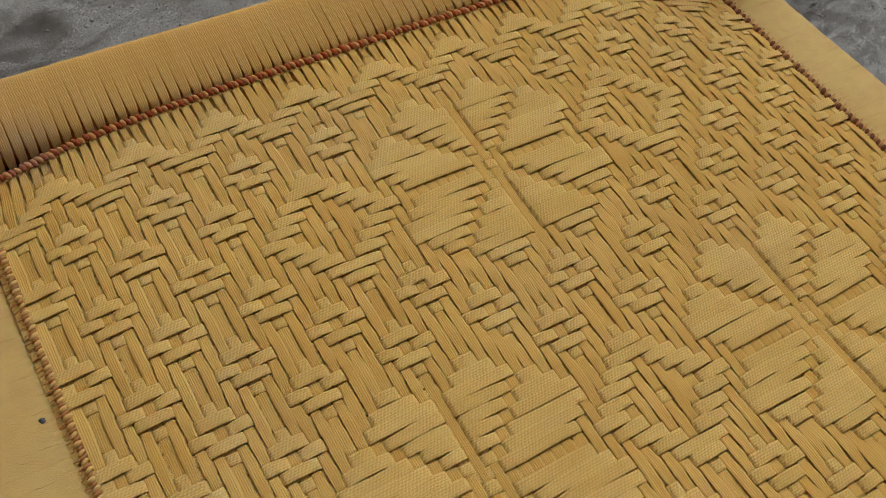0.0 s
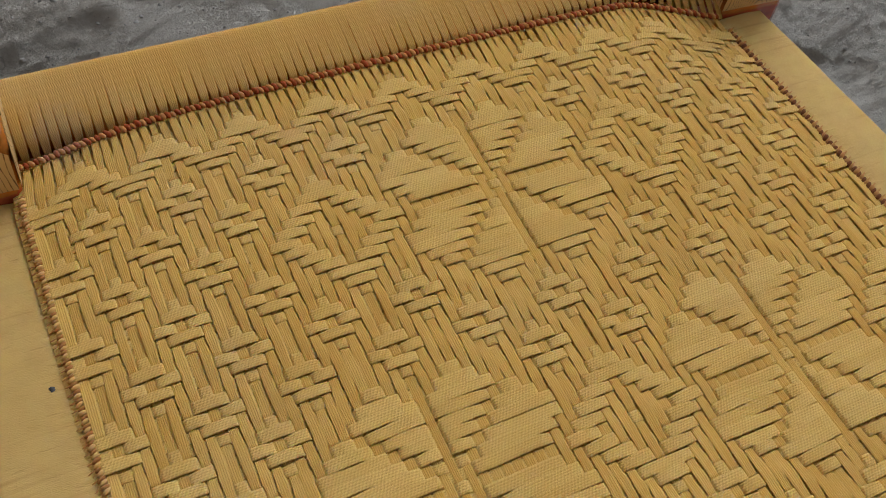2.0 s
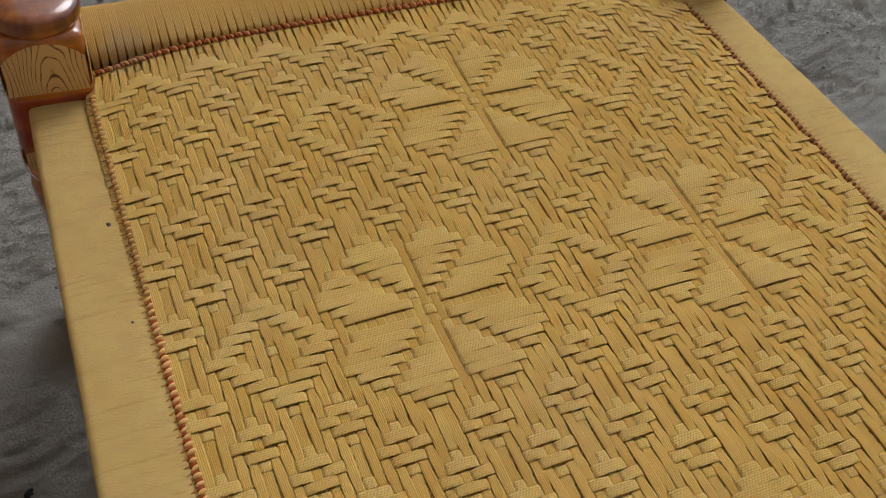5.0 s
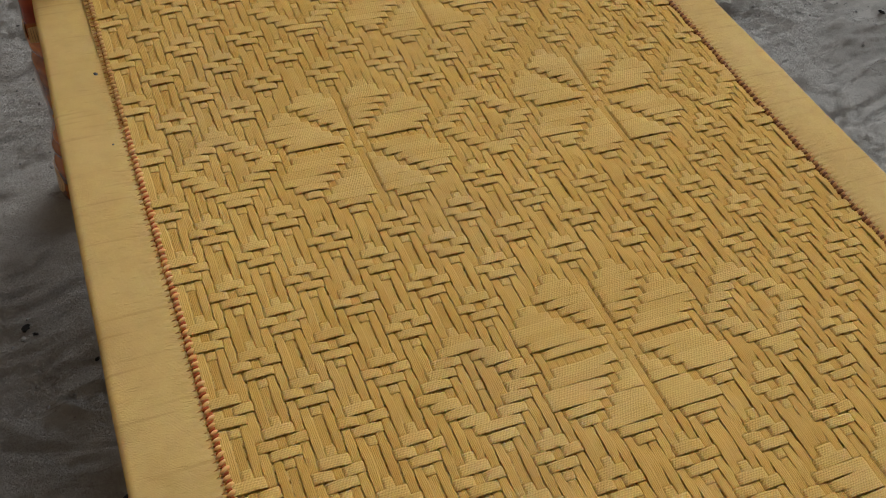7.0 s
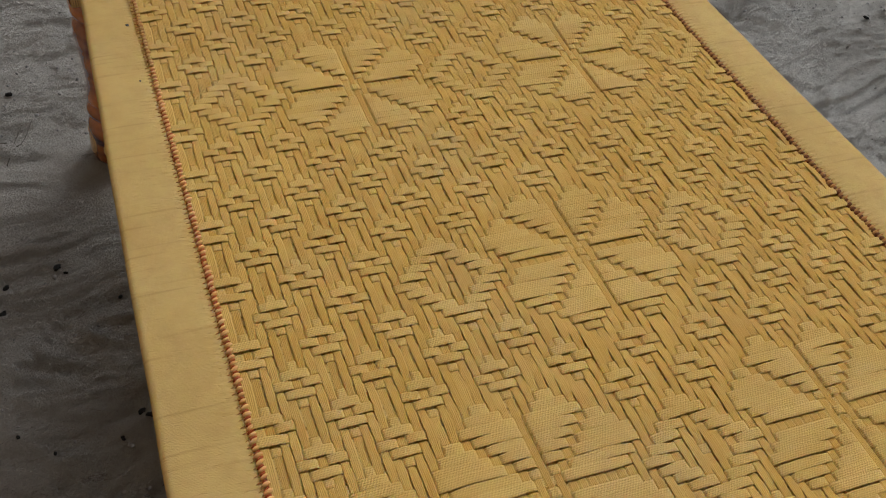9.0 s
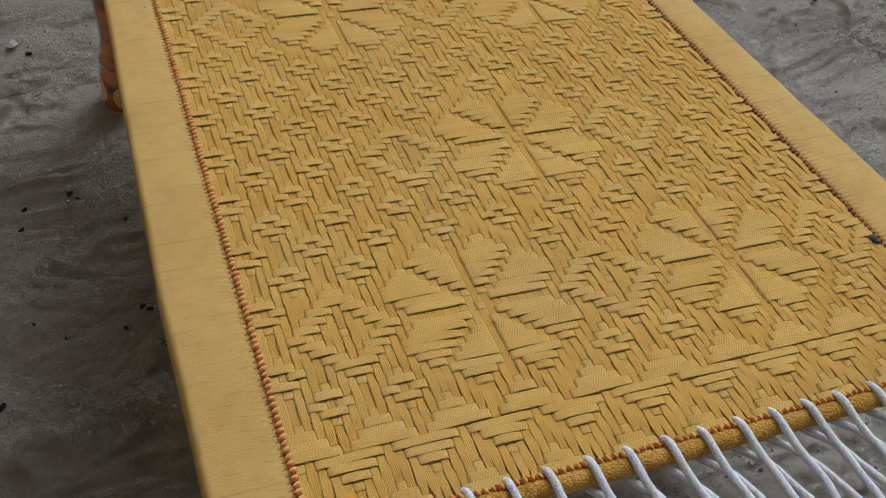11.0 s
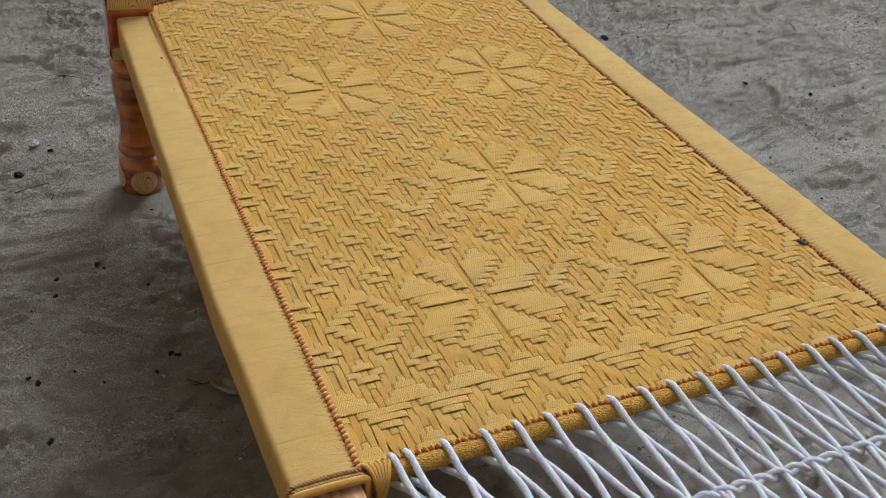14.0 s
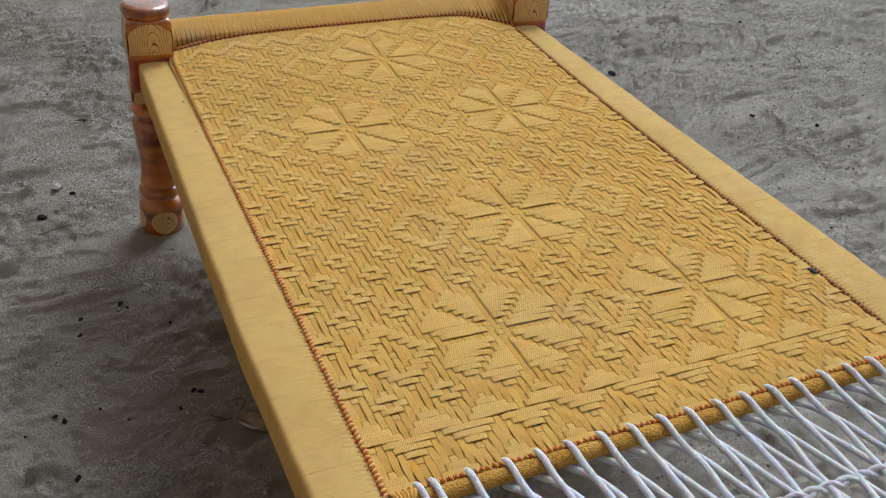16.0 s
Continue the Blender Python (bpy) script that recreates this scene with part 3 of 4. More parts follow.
for ri in range(NR - 2):
    r = R0 + ri
    over = OVER[ri]
    s = (np.arange(C0, C1 + 1)[:, None] + STEPS).reshape(-1)
    h, wide = ride(over, (ROW_FLOAT[ri] == 1).astype(int), 0.0004, 0.0014, 0.0025, 0.0013, 1.0, 1.0, 0.98)
    sides = OVER[min(ri + 1, NR - 1)], OVER[max(ri - 1, 0)]
    sect, full = cross_section(over, *sides, 1.0, 0.0008), reach_across(over, *sides, -0.06, 0.05)
    # a float draws away from a longer float to its north, which opens a slit there
    drawn = 0.20 * overrun(over, sides[0], 2.4, 0.85)
    full = full * np.where(across[None] < 0, 1 - drawn[:, None], 1.0)
    sect = sect - 0.0007 * rim[None] * (across[None] < 0) * (drawn[:, None] / 0.24)
    sect = np.vstack([sect[:1], sect[:1], sect, sect[-1:], sect[-1:]])
    full = np.vstack([full[:1], full[:1], full, full[-1:], full[-1:]])
    mid = r + wander(5000 + ri, len(s), 0.055)
    half = 0.502 * wide * (1 + wander(7000 + ri, len(s), 0.012))
    # ends run to the rails
    s = np.concatenate([[C0 - 1.6, C0 - 0.9], s, [C1 + 0.9, C1 + 1.6]])
    h = np.concatenate([[-0.004, -0.001], h, [-0.001, -0.004]])
    mid = np.concatenate([[mid[0]] * 2, mid, [mid[-1]] * 2])
    half = np.concatenate([[half[0]] * 2, half, [half[-1]] * 2])
    rows = mid[:, None] - half[:, None] * across * full
    x, y, z = mat_place(s[:, None], rows)
    P = np.stack([x, y, z + h[:, None] + sect], -1)
    uv = np.stack([np.repeat(x[:, :1], len(across), 1), np.repeat(((across + 1) / 2 * CORDS)[None], len(s), 0)], -1)
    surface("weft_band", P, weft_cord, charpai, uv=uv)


# the under layer of cords that closes the gaps
s = np.linspace(R0, R1 + 0.8, 60)
cu = np.linspace(C0 - 0.8, C1 + 0.8, 40)
x, y, z = mat_place(cu[None], s[:, None])
surface("under_layer", np.stack([x, y, z - 0.0028], -1), warp_cord, charpai, "ochre cords on the mat's underside", uv=np.stack([y, x / 0.0022], -1))

# ---- rails ----
RAIL_Z = 0.482


def rail_outline(inner, outer, top, bottom, soft=0.0085, n=6):
    """A closed rounded outline in x and z; the inner top edge is nearly square."""
    pts = []
    w = outer - inner
    sgn = 1 if w > 0 else -1
    sharp = 0.004
    for f in (0.0, 0.12, 0.25, 0.5, 0.75):
        pts.append((inner + sgn * sharp + f * (w - sgn * (soft + sharp)), top + 0.0012 * math.sin(math.pi * f)))
    corners = ((outer - sgn * soft, top - soft, 90, 0, soft), (outer - sgn * soft, bottom + soft, 0, -90, soft), (inner + sgn * soft, bottom + soft, -90, -180, soft), (inner + sgn * sharp, top - sharp, 180, 90, sharp))
    for cx, cz, a0, a1, rad in corners:
        for a in np.linspace(radians(a0), radians(a1), n)[:None if rad == soft else -1]:
            pts.append((cx + sgn * rad * math.cos(a), cz + rad * math.sin(a)))
    return np.array(pts)


def side_rail(sgn, inner, outer_at, y0, y1, reach, label):
    """A padded rail wound with fine cord; its inner edge is drawn into small teeth by the stitching."""
    period = 0.0086
    ys = np.arange(y0, y1, period / 4)
    P, UV = [], []
    for k, y in enumerate(ys):
        out = np.interp(y, [a for a, b in outer_at], [b for a, b in outer_at])
        o = rail_outline(sgn * inner, sgn * out, RAIL_Z + 0.002, RAIL_Z - 0.068)
        o[:, 1] += 0.0008 * noise.noise((0.3 * sgn, y * 14, 1)) + 0.00025 * noise.noise((sgn * 2.0, y * 70, 4))
        o[:, 0] += sgn * 0.0014 * noise.noise((2.3 * sgn, y * 9, 2))
        tooth = (0.0, 0.6, 1.0, 0.6)[k % 4]
        near = np.exp(-np.abs(np.abs(o[:, 0]) - inner) / reach) * (o[:, 1] > RAIL_Z - 0.03)
        o[:, 1] -= near * (0.0002 + 0.0042 * tooth)
        P.append(np.column_stack([o[:, 0], np.full(len(o), y), o[:, 1]]))
        girth = np.concatenate([[0], np.cumsum(np.hypot(*np.diff(o, axis=0).T))])
        UV.append(np.column_stack([girth, np.full(len(o), y / 0.0016)]))
    return surface("side_rail", P, rail_cord, charpai, label, uv=UV, close_v=True)


side_rail(-1, 0.4525, ((-0.6, 0.536), (-0.2, 0.542), (0.15, 0.538), (0.5, 0.531), (0.8, 0.526), (0.9, 0.524)), -0.5500, 0.846, 0.0035, "rail wound flat with fine straw-yellow cord")
side_rail(1, 0.4115, ((-0.6, 0.514), (-0.2, 0.509), (0.2, 0.499), (0.8, 0.492), (0.9, 0.490)), -0.5500, 0.836, 0.0045, "rail wound flat with fine straw-yellow cord")


def ring_cord(name, outline, y, out, radius, twist, phase, material, label):
    """A cord laid round the rail's outline in the plane y, wound helically out from it."""
    closed = np.vstack([outline, outline[:1]])
    length = np.concatenate([[0], np.cumsum(np.hypot(*np.diff(closed, axis=0).T))])
    at = np.linspace(0, length[-1], 160, endpoint=False)
    base = np.column_stack([np.interp(at, length, closed[:, k]) for k in (0, 1)])
    tang = np.roll(base, -1, 0) - np.roll(base, 1, 0)
    tang /= np.linalg.norm(tang, axis=1)[:, None]
    n2 = np.column_stack([-tang[:, 1], tang[:, 0]])
    n2 *= np.sign(((base - base.mean(0)) * n2).sum(1))[:, None]
    normal = np.column_stack([n2[:, 0], np.zeros(160), n2[:, 1]])
    along = np.array([0.0, 1.0, 0.0])
    turns = round(length[-1] / twist) if twist else 0
    a = at / length[-1] * turns * 2 * math.pi + phase
    mid = np.column_stack([base[:, 0], np.full(160, y), base[:, 1]]) + normal * (radius * 0.5 + out * np.cos(a))[:, None] + along * (out * np.sin(a))[:, None]
    ph = np.linspace(0, 2 * math.pi, 7, endpoint=False)
    P = mid[:, None] + radius * (np.cos(ph)[None, :, None] * normal[:, None] + np.sin(ph)[None, :, None] * along)
    uv = np.stack([np.repeat(at[:, None], 7, 1), np.repeat((ph / 6.2832 * 5)[None], 160, 0)], -1)
    surface(name, P, material, charpai, label, uv=uv, close_u=True, close_v=True)


def rail_end(sgn, inner, outer):
    """The foot end of a side rail: two twisted cords and a rolled lip bind the winding, then the wood is bare."""
    o = rail_outline(sgn * inner, sgn * outer, RAIL_Z + 0.001, RAIL_Z - 0.067)
    for y in (-0.5535, -0.5620):
        for phase in (0.0, math.pi):
            ring_cord("binding_cord", o, y, 0.0016, 0.0019, 0.0088, phase, binding_mat, "brownish twisted cord binding the rail's winding")
    ring_cord("rolled_lip", o, -0.5705, 0.0, 0.0052, 0.0, 0.0, wrap_cord, "rolled edge of the rail's winding")
    ys = np.linspace(-0.90, -0.546, 24)
    P, UV = [], []
    for y in ys:
        q = rail_outline(sgn * (inner + 0.004), sgn * (outer - 0.008), RAIL_Z - 0.0065, RAIL_Z - 0.060, soft=0.014)
        P.append(np.column_stack([q[:, 0], np.full(len(q), y), q[:, 1]]))
        UV.append(np.column_stack([np.linspace(0, 1, len(q)), np.full(len(q), y)]))
    surface("bare_rail", P, raw_wood, charpai, "bare pale wooden rail past the winding", uv=UV, close_v=True)


ring_cord("end_cord", rail_outline(-0.4550, -0.5265, RAIL_Z + 0.0035, RAIL_Z - 0.066), 0.8485, 0.0, 0.0028, 0.0, 0.0, red_cord, "thin red cord round the rail's head end")
rail_end(-1, 0.4490, 0.536)
rail_end(1, 0.4115, 0.512)

# head rail: a flat-topped pole round which every column of cords is wound
HEAD_LOOP = ((0.8755, 0.512), (0.8790, 0.5185), (0.887, 0.5235), (0.915, 0.5325), (0.940, 0.5395), (0.951, 0.5395), (0.9585, 0.533), (0.961, 0.520), (0.960, 0.490), (0.955, 0.470), (0.940, 0.463), (0.910, 0.461), (0.888, 0.465), (0.879, 0.478), (0.876, 0.498))
loop = smooth_path(HEAD_LOOP, 48)
core = (loop - loop.mean(0)) * 0.84 + loop.mean(0) - np.array([-0.003, 0.005])
core_x = np.linspace(-0.49, 0.48, 30)
P = np.stack([np.stack([np.full(48, xx), core[:, 0], core[:, 1]], -1) for xx in core_x])
head_rail = surface("head_rail", P, wood, charpai, "wooden rail under the winding", close_v=True)


def head_winding(x0, x1):
    """One column's cords, drawn narrow at the stitching and spread flat over the rail."""
    cross = np.linspace(-1, 1, 9)
    rim9 = np.where(np.arange(9) % 2 == 1, 0.0009, 0.0)
    P = np.empty((48, 9, 3))
    UV = np.empty((48, 9, 2))
    w, mid = abs(x1 - x0), (x0 + x1) / 2
    slit = 9.5 + 6.0 * noise.noise((x0 * 60, 1, 2))
    out = np.column_stack([loop - loop.mean(0)])
    out /= np.linalg.norm(out, axis=1)[:, None]
    for i in range(48):
        spread_ = 0.64 + 0.38 * min(1.0, max(0.0, i - 0.5) / slit) ** 0.8
        droop = max(0.0, 1 - i / 9)
        right = 0.044 * ease((mid - 0.30) / 0.13) * droop
        down = (0.026 if mid > 0 else 0.021) * ease((abs(mid) - 0.30) / 0.14) * droop
        lift = rim9 + 0.0004 * noise.noise((x0 * 90, i * 0.15, 3)) - 0.0006 * (np.abs(cross) > 0.9) * (i < slit)
        P[i] = np.column_stack([mid + cross * w / 2 * spread_, loop[i, 0] + out[i, 0] * lift - right, loop[i, 1] + out[i, 1] * lift - down])
        UV[i] = np.column_stack([np.full(9, i * 0.0055), (cross + 1) * 2.5])
    return surface("winding", P, wrap_cord, head_rail, uv=UV)


edges = np.linspace(-0.450, 0.424, NC + 1)
for k in range(NC):
    head_winding(edges[k], edges[k + 1])

# foot pole, past the lacing
P, uv = tube(np.column_stack([np.linspace(-0.50, 0.50, 12), np.full(12, -0.915), np.full(12, 0.490)]), 0.036, 20)
surface("foot_rail", P, wood, charpai, "round wooden pole at the foot end", uv=uv, close_v=True)


# ---- legs ----
def lathe(profile, sides=40):
    a = np.linspace(0, 2 * np.pi, sides, endpoint=False)
    prof = np.array(profile)
    return np.stack([prof[:, :1] * np.cos(a), prof[:, :1] * np.sin(a), np.repeat(prof[:, 1:], sides, 1)], -1)


def arch_panel(width, low, high, rise, depth):
    """A shallow plaque in x and z with an arched top, its UV one unit wide."""
    n = 17
    u = np.linspace(-1, 1, n)
    top = high - rise * np.abs(u) ** 2.2
    rows = 8
    P = np.empty((rows, n, 3))
    uv = np.empty((rows, n, 2))
    for i in range(rows):
        f = i / (rows - 1)
        edge = 1.0 if i in (0, rows - 1) else 0.0
        back = np.where((np.abs(u) > 0.99) | (edge > 0), 0.0, depth)
        P[i] = np.column_stack([u * width, -back, low + (top - low) * f])
        uv[i] = np.column_stack([u, (low + (top - low) * f - low) / width])
    return P, uv


def oval_panel(rx, rz, cz, radius, depth):
    """An oval plaque lying on a round foot."""
    rings, sides = 5, 28
    P = np.empty((rings, sides, 3))
    uv = np.empty((rings, sides, 2))
    for i in range(rings):
        f = (i + 0.02) / (rings - 1)
        a = np.linspace(0, 2 * np.pi, sides, endpoint=False)
        x, z = rx * f * np.cos(a), rz * f * np.sin(a)
        r = radius + (depth if i < rings - 1 else -0.002)
        P[i] = np.column_stack([x, -np.sqrt(np.maximum(r * r - x * x, 0)), cz + z])
        uv[i] = np.column_stack([x / rx, z / rx])
    return P, uv


LEG = [(0.0, 0.0), (0.046, 0.0), (0.052, 0.004), (0.0535, 0.012), (0.0535, 0.078), (0.051, 0.088), (0.042, 0.094),
       (0.034, 0.100), (0.0405, 0.106), (0.050, 0.110), (0.0515, 0.117), (0.050, 0.124), (0.041, 0.129), (0.034, 0.134),
       (0.046, 0.139), (0.0475, 0.146), (0.0455, 0.153), (0.0435, 0.170), (0.0435, 0.190), (0.046, 0.225), (0.0495, 0.262), (0.0520, 0.290),
       (0.0525, 0.306), (0.0505, 0.316), (0.041, 0.320), (0.033, 0.325), (0.0475, 0.331), (0.0515, 0.338), (0.0520, 0.346), (0.050, 0.354),
       (0.041, 0.359), (0.034, 0.366), (0.046, 0.372)]
CAP = [(0.0, 0.570), (0.0465, 0.570), (0.0485, 0.575), (0.0525, 0.578), (0.0540, 0.583), (0.0540, 0.591), (0.0525, 0.5970), (0.0485, 0.6005), (0.040, 0.6030), (0.022, 0.6048), (0.0, 0.6052)]


def leg_thing():
    leg = surface("leg", lathe(LEG), wood, charpai, "turned orange lacquered wooden leg", close_v=True)
    bm = soft_box(0.0500, 0.0500, 0.370, 0.577, 0.013)
    part("leg_block", bm, wood, leg)
    bm = soft_box(0.0506, 0.0506, 0.404, 0.497, 0.0125)
    part("painted_band", bm, red_wood, leg, "dark red painted band")
    surface("cap", lathe(CAP), wood, leg, "round orange lacquered cap", close_v=True)
    P, uv = arch_panel(0.0470, 0.496, 0.568, 0.022, 0.0015)
    for k in range(4):
        ob = surface("grain_panel", P + np.array([0, -0.0503, 0]), panel_mat, leg, "pale panel with dark painted grain", uv=uv + np.array([0.12 * k - 0.2, 0.9 + 0.35 * k]))
        ob.rotation_euler = (0, 0, k * math.pi / 2)
        P2, uv2 = arch_panel(0.0460, 0.376, 0.408, 0.004, 0.0015)
        ob = surface("grain_panel", P2 + np.array([0, -0.0503, 0]), panel_mat, leg, "pale panel with dark painted grain", uv=uv2 + np.array([0.2 - 0.1 * k, 0.5 + 0.3 * k]))
        ob.rotation_euler = (0, 0, k * math.pi / 2)
        P3, uv3 = oval_panel(0.039, 0.038, 0.0435, 0.0535, 0.0012)
        ob = surface("grain_oval", P3, panel_mat, leg, "pale oval panel with dark painted grain", uv=uv3 + np.array([0.15 * k - 0.25, 1.1 + 0.3 * k]), close_v=True)
        ob.rotation_euler = (0, 0, k * math.pi / 2)
    return leg


first_leg = leg_thing()
first_leg.matrix_basis = pose(-0.502, 0.905, 0.008, 2.0, 1.2, -2)
copy_thing(first_leg, pose(0.478, 0.893, 0.0, 1.0, -0.5, -4))
copy_thing(first_leg, pose(-0.507, -0.915, 0.0, -1.0, 1.0, 90))
copy_thing(first_leg, pose(0.507, -0.915, 0.0, -1.0, -1.0, 180))


# ---- stitching along the mat's edges ----
def bead_line(name, path, pitch, size, material, offset, label, lower=0.0):
    """Small cord loops set one after another along a line, joined in one mesh."""
    path = np.asarray(path)
    length = np.concatenate([[0], np.cumsum(np.linalg.norm(np.diff(path, axis=0), axis=1))])
    at = np.arange(offset, length[-1], pitch)
    rs = np.random.RandomState(int(offset * 1e6) % 9973 + len(at))
    centre = np.column_stack([np.interp(at, length, path[:, k]) for k in range(3)])
    ahead = np.column_stack([np.interp(at + 0.002, length, path[:, k]) for k in range(3)]) - np.column_stack([np.interp(at - 0.002, length, path[:, k]) for k in range(3)])
    ahead /= np.linalg.norm(ahead, axis=1)[:, None]
    side = np.cross(ahead, (0, 0, 1.0))
    nu, nv = 6, 8
    th, ph = np.linspace(0.12, np.pi - 0.12, nu), np.linspace(0, 2 * np.pi, nv, endpoint=False)
    V, F, UV = [], [], []
    for i, (c, f, s) in enumerate(zip(centre, ahead, side)):
        k = 1 + rs.uniform(-0.14, 0.14)
        lean = rs.uniform(0.15, 0.5)
        up = np.array([0, 0, 1.0])
        axis = s + f * lean
        c = c + up * (rs.uniform(-0.0006, 0.0006) - lower) + s * rs.uniform(-0.0006, 0.0006)
        base = len(V)
        for t in th:
            for p in ph:
                V.append(c + k * (axis * size[0] * math.cos(t) + (f * size[1] * math.cos(p) + up * size[2] * math.sin(p)) * math.sin(t)))
                UV.append((t * 0.004, p))
        for a in range(nu - 1):
            for b in range(nv):
                F.append((base + a * nv + b, base + (a + 1) * nv + b, base + (a + 1) * nv + (b + 1) % nv, base + a * nv + (b + 1) % nv))
    me = bpy.data.meshes.new(name)
    me.from_pydata([tuple(v) for v in V], [], F)
    me.polygons.foreach_set("use_smooth", np.ones(len(F), bool))
    me.materials.append(material)
    return child(new(name, me), charpai, label)


def edge_line(kind):
    if kind in ("left", "upper_left"):
        r = np.linspace(-44.4, 41.0, 90) if kind == "left" else np.linspace(41.3, 71.0, 40)
        x, y, z = mat_place(C0 - 0.75, r)
    elif kind == "right":
        r = np.linspace(-44.4, 72.0, 120)
        x, y, z = mat_place(C1 + 0.75, r)
    elif kind == "head":
        c = np.linspace(C0 - 0.5, C1 + 0.4, 90)
        x, y, z = mat_place(c, 74.3)
        z = z + 0.003
    else:
        c = np.linspace(C0 - 0.4, C1 + 0.4, 90)
        x, y, z = mat_place(c, -44.5)
        z = z + 0.0020
    return np.column_stack([x, y, z + 0.0005])


BEADS = {"upper_left": (0.0040, 0.0026, 0.0030), "left": (0.0049, 0.0029, 0.0034), "right": (0.0050, 0.0034, 0.0038), "head": (0.0046, 0.0032, 0.0034), "foot": (0.0038, 0.0025, 0.0029)}
BETWEEN = {"upper_left": (0.0040, 0.0022, 0.0028), "left": (0.0042, 0.0024, 0.0029), "right": (0.0052, 0.0034, 0.0035), "head": (0.0050, 0.0030, 0.0034), "foot": (0.0040, 0.0023, 0.0028)}
BEAD_LABEL = {"upper_left": "straw-coloured cord stitches along the mat's edge", "left": "salmon cord stitches along the mat's edge", "right": "brown cord stitches along the mat's edge", "head": "salmon braided cord along the head rail", "foot": "tan cord loops along the mat's foot edge"}
for kind, pitch, sunk, cord in (("left", 0.0086, 0.0010, salmon_cord), ("upper_left", 0.0086, 0.0006, straw_stitch), ("right", 0.0086, -0.0002, brown_cord), ("head", 0.0106, -0.0004, braid_cord), ("foot", 0.0088, 0.0018, tan_cord)):
    line = edge_line(kind)
    bead_line("edge_stitching", line, pitch, BEADS[kind], cord, 0.001, BEAD_LABEL[kind])
    bead_line("edge_stitching", line, pitch, BETWEEN[kind], {"right": dark_cord, "upper_left": brown_cord}.get(kind, red_cord), 0.001 + pitch / 2, "dark cord between the stitches", sunk)
# thin ends of the stitches that bite into the rails
for kind, shift, bite in (("left", -0.0064, (0.0032, 0.0006, 0.0008)), ("upper_left", -0.0060, (0.0028, 0.0006, 0.0008)), ("right", 0.0066, (0.0044, 0.0010, 0.0011))):
    line = edge_line(kind) + np.array([shift, 0, 0.0006])
    tagged(bead_line("stitch_end", line, 0.0086, bite, brown_cord, 0.004, "thin brown stitch biting into the rail's edge"), kind="stuff")


# ---- foot rod and white lacing ----
rod_c = np.linspace(C0 - 0.3, C1 + 0.3, 160)
rx, ry, rz = mat_place(rod_c, -45.4)
P, uv = tube(np.column_stack([rx, ry - 0.007, rz - 0.0095]), 0.0106 + 0.0016 * np.abs(np.sin((rx + 0.432) / 0.0467 * math.pi)) + 0.0003 * np.sin(np.arange(160) * 2.4), 14)
uv = uv[..., ::-1] * np.array([0.011, 1 / 0.0022])
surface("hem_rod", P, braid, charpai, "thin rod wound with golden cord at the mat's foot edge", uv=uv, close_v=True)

ROPE_R = 0.0046
ROD_Y = float(ry[0]) - 0.006
starts = np.concatenate([[-0.413], np.arange(-0.3853, 0.395, 0.0467)])


def rope(points, n=40):
    path = smooth_path(points, n)
    fat = ROPE_R * np.array([1 + 0.10 * noise.noise(Vector(q) * 70) for q in path])
    P, uv = tube(path, fat, 10)
    surface("lacing_rope", P, rope_white, charpai, uv=uv, close_v=True)


rs = np.random.RandomState(4)
for k, x0 in enumerate(starts):
    x0 = x0 + rs.uniform(-0.004, 0.004)
    j = rs.uniform(-0.003, 0.003, 6)
    top = 0.487
    meet = -0.612 + j[0] * 2
    # over the rod, then straight to the tie
    rope([(x0 - 0.004, -0.537, top - 0.022), (x0 - 0.001, -0.545, top - 0.004), (x0 + 0.001, ROD_Y - 0.001, top + 0.001), (x0 + 0.004, -0.588, 0.4815), (x0 + 0.0085, -0.612, 0.4770), (x0 + 0.0115 + j[1], -0.642, 0.4745),
          (x0 + 0.0120 + j[2], -0.683, 0.4725), (x0 + 0.0120 + j[3], -0.722, 0.4715), (x0 + 0.002, -0.765, 0.475), (x0 - 0.012, -0.83, 0.485), (x0 - 0.018, -0.89, 0.514), (x0 - 0.018, -0.915, 0.5315), (x0 - 0.018, -0.951, 0.510), (x0 - 0.018, -0.954, 0.480)], 46)
    # from under the rod, beneath the other and aslant to the next one's tie
    rope([(x0 - 0.005, ROD_Y + 0.010, 0.468), (x0 - 0.005, ROD_Y - 0.002, 0.4585), (x0 - 0.0015, ROD_Y - 0.012, 0.4610), (x0 + 0.006, -0.586, 0.4665), (x0 + 0.0150, meet + 0.008, 0.4685), (x0 + 0.0245 + j[1], -0.630, 0.4690),
          (x0 + 0.040 + j[4], -0.676, 0.4690), (x0 + 0.0555 + j[5], -0.719, 0.4700), (x0 + 0.066, -0.765, 0.474), (x0 + 0.078, -0.83, 0.485), (x0 + 0.082, -0.89, 0.514), (x0 + 0.082, -0.915, 0.5315), (x0 + 0.082, -0.951, 0.510), (x0 + 0.082, -0.954, 0.480)], 46)
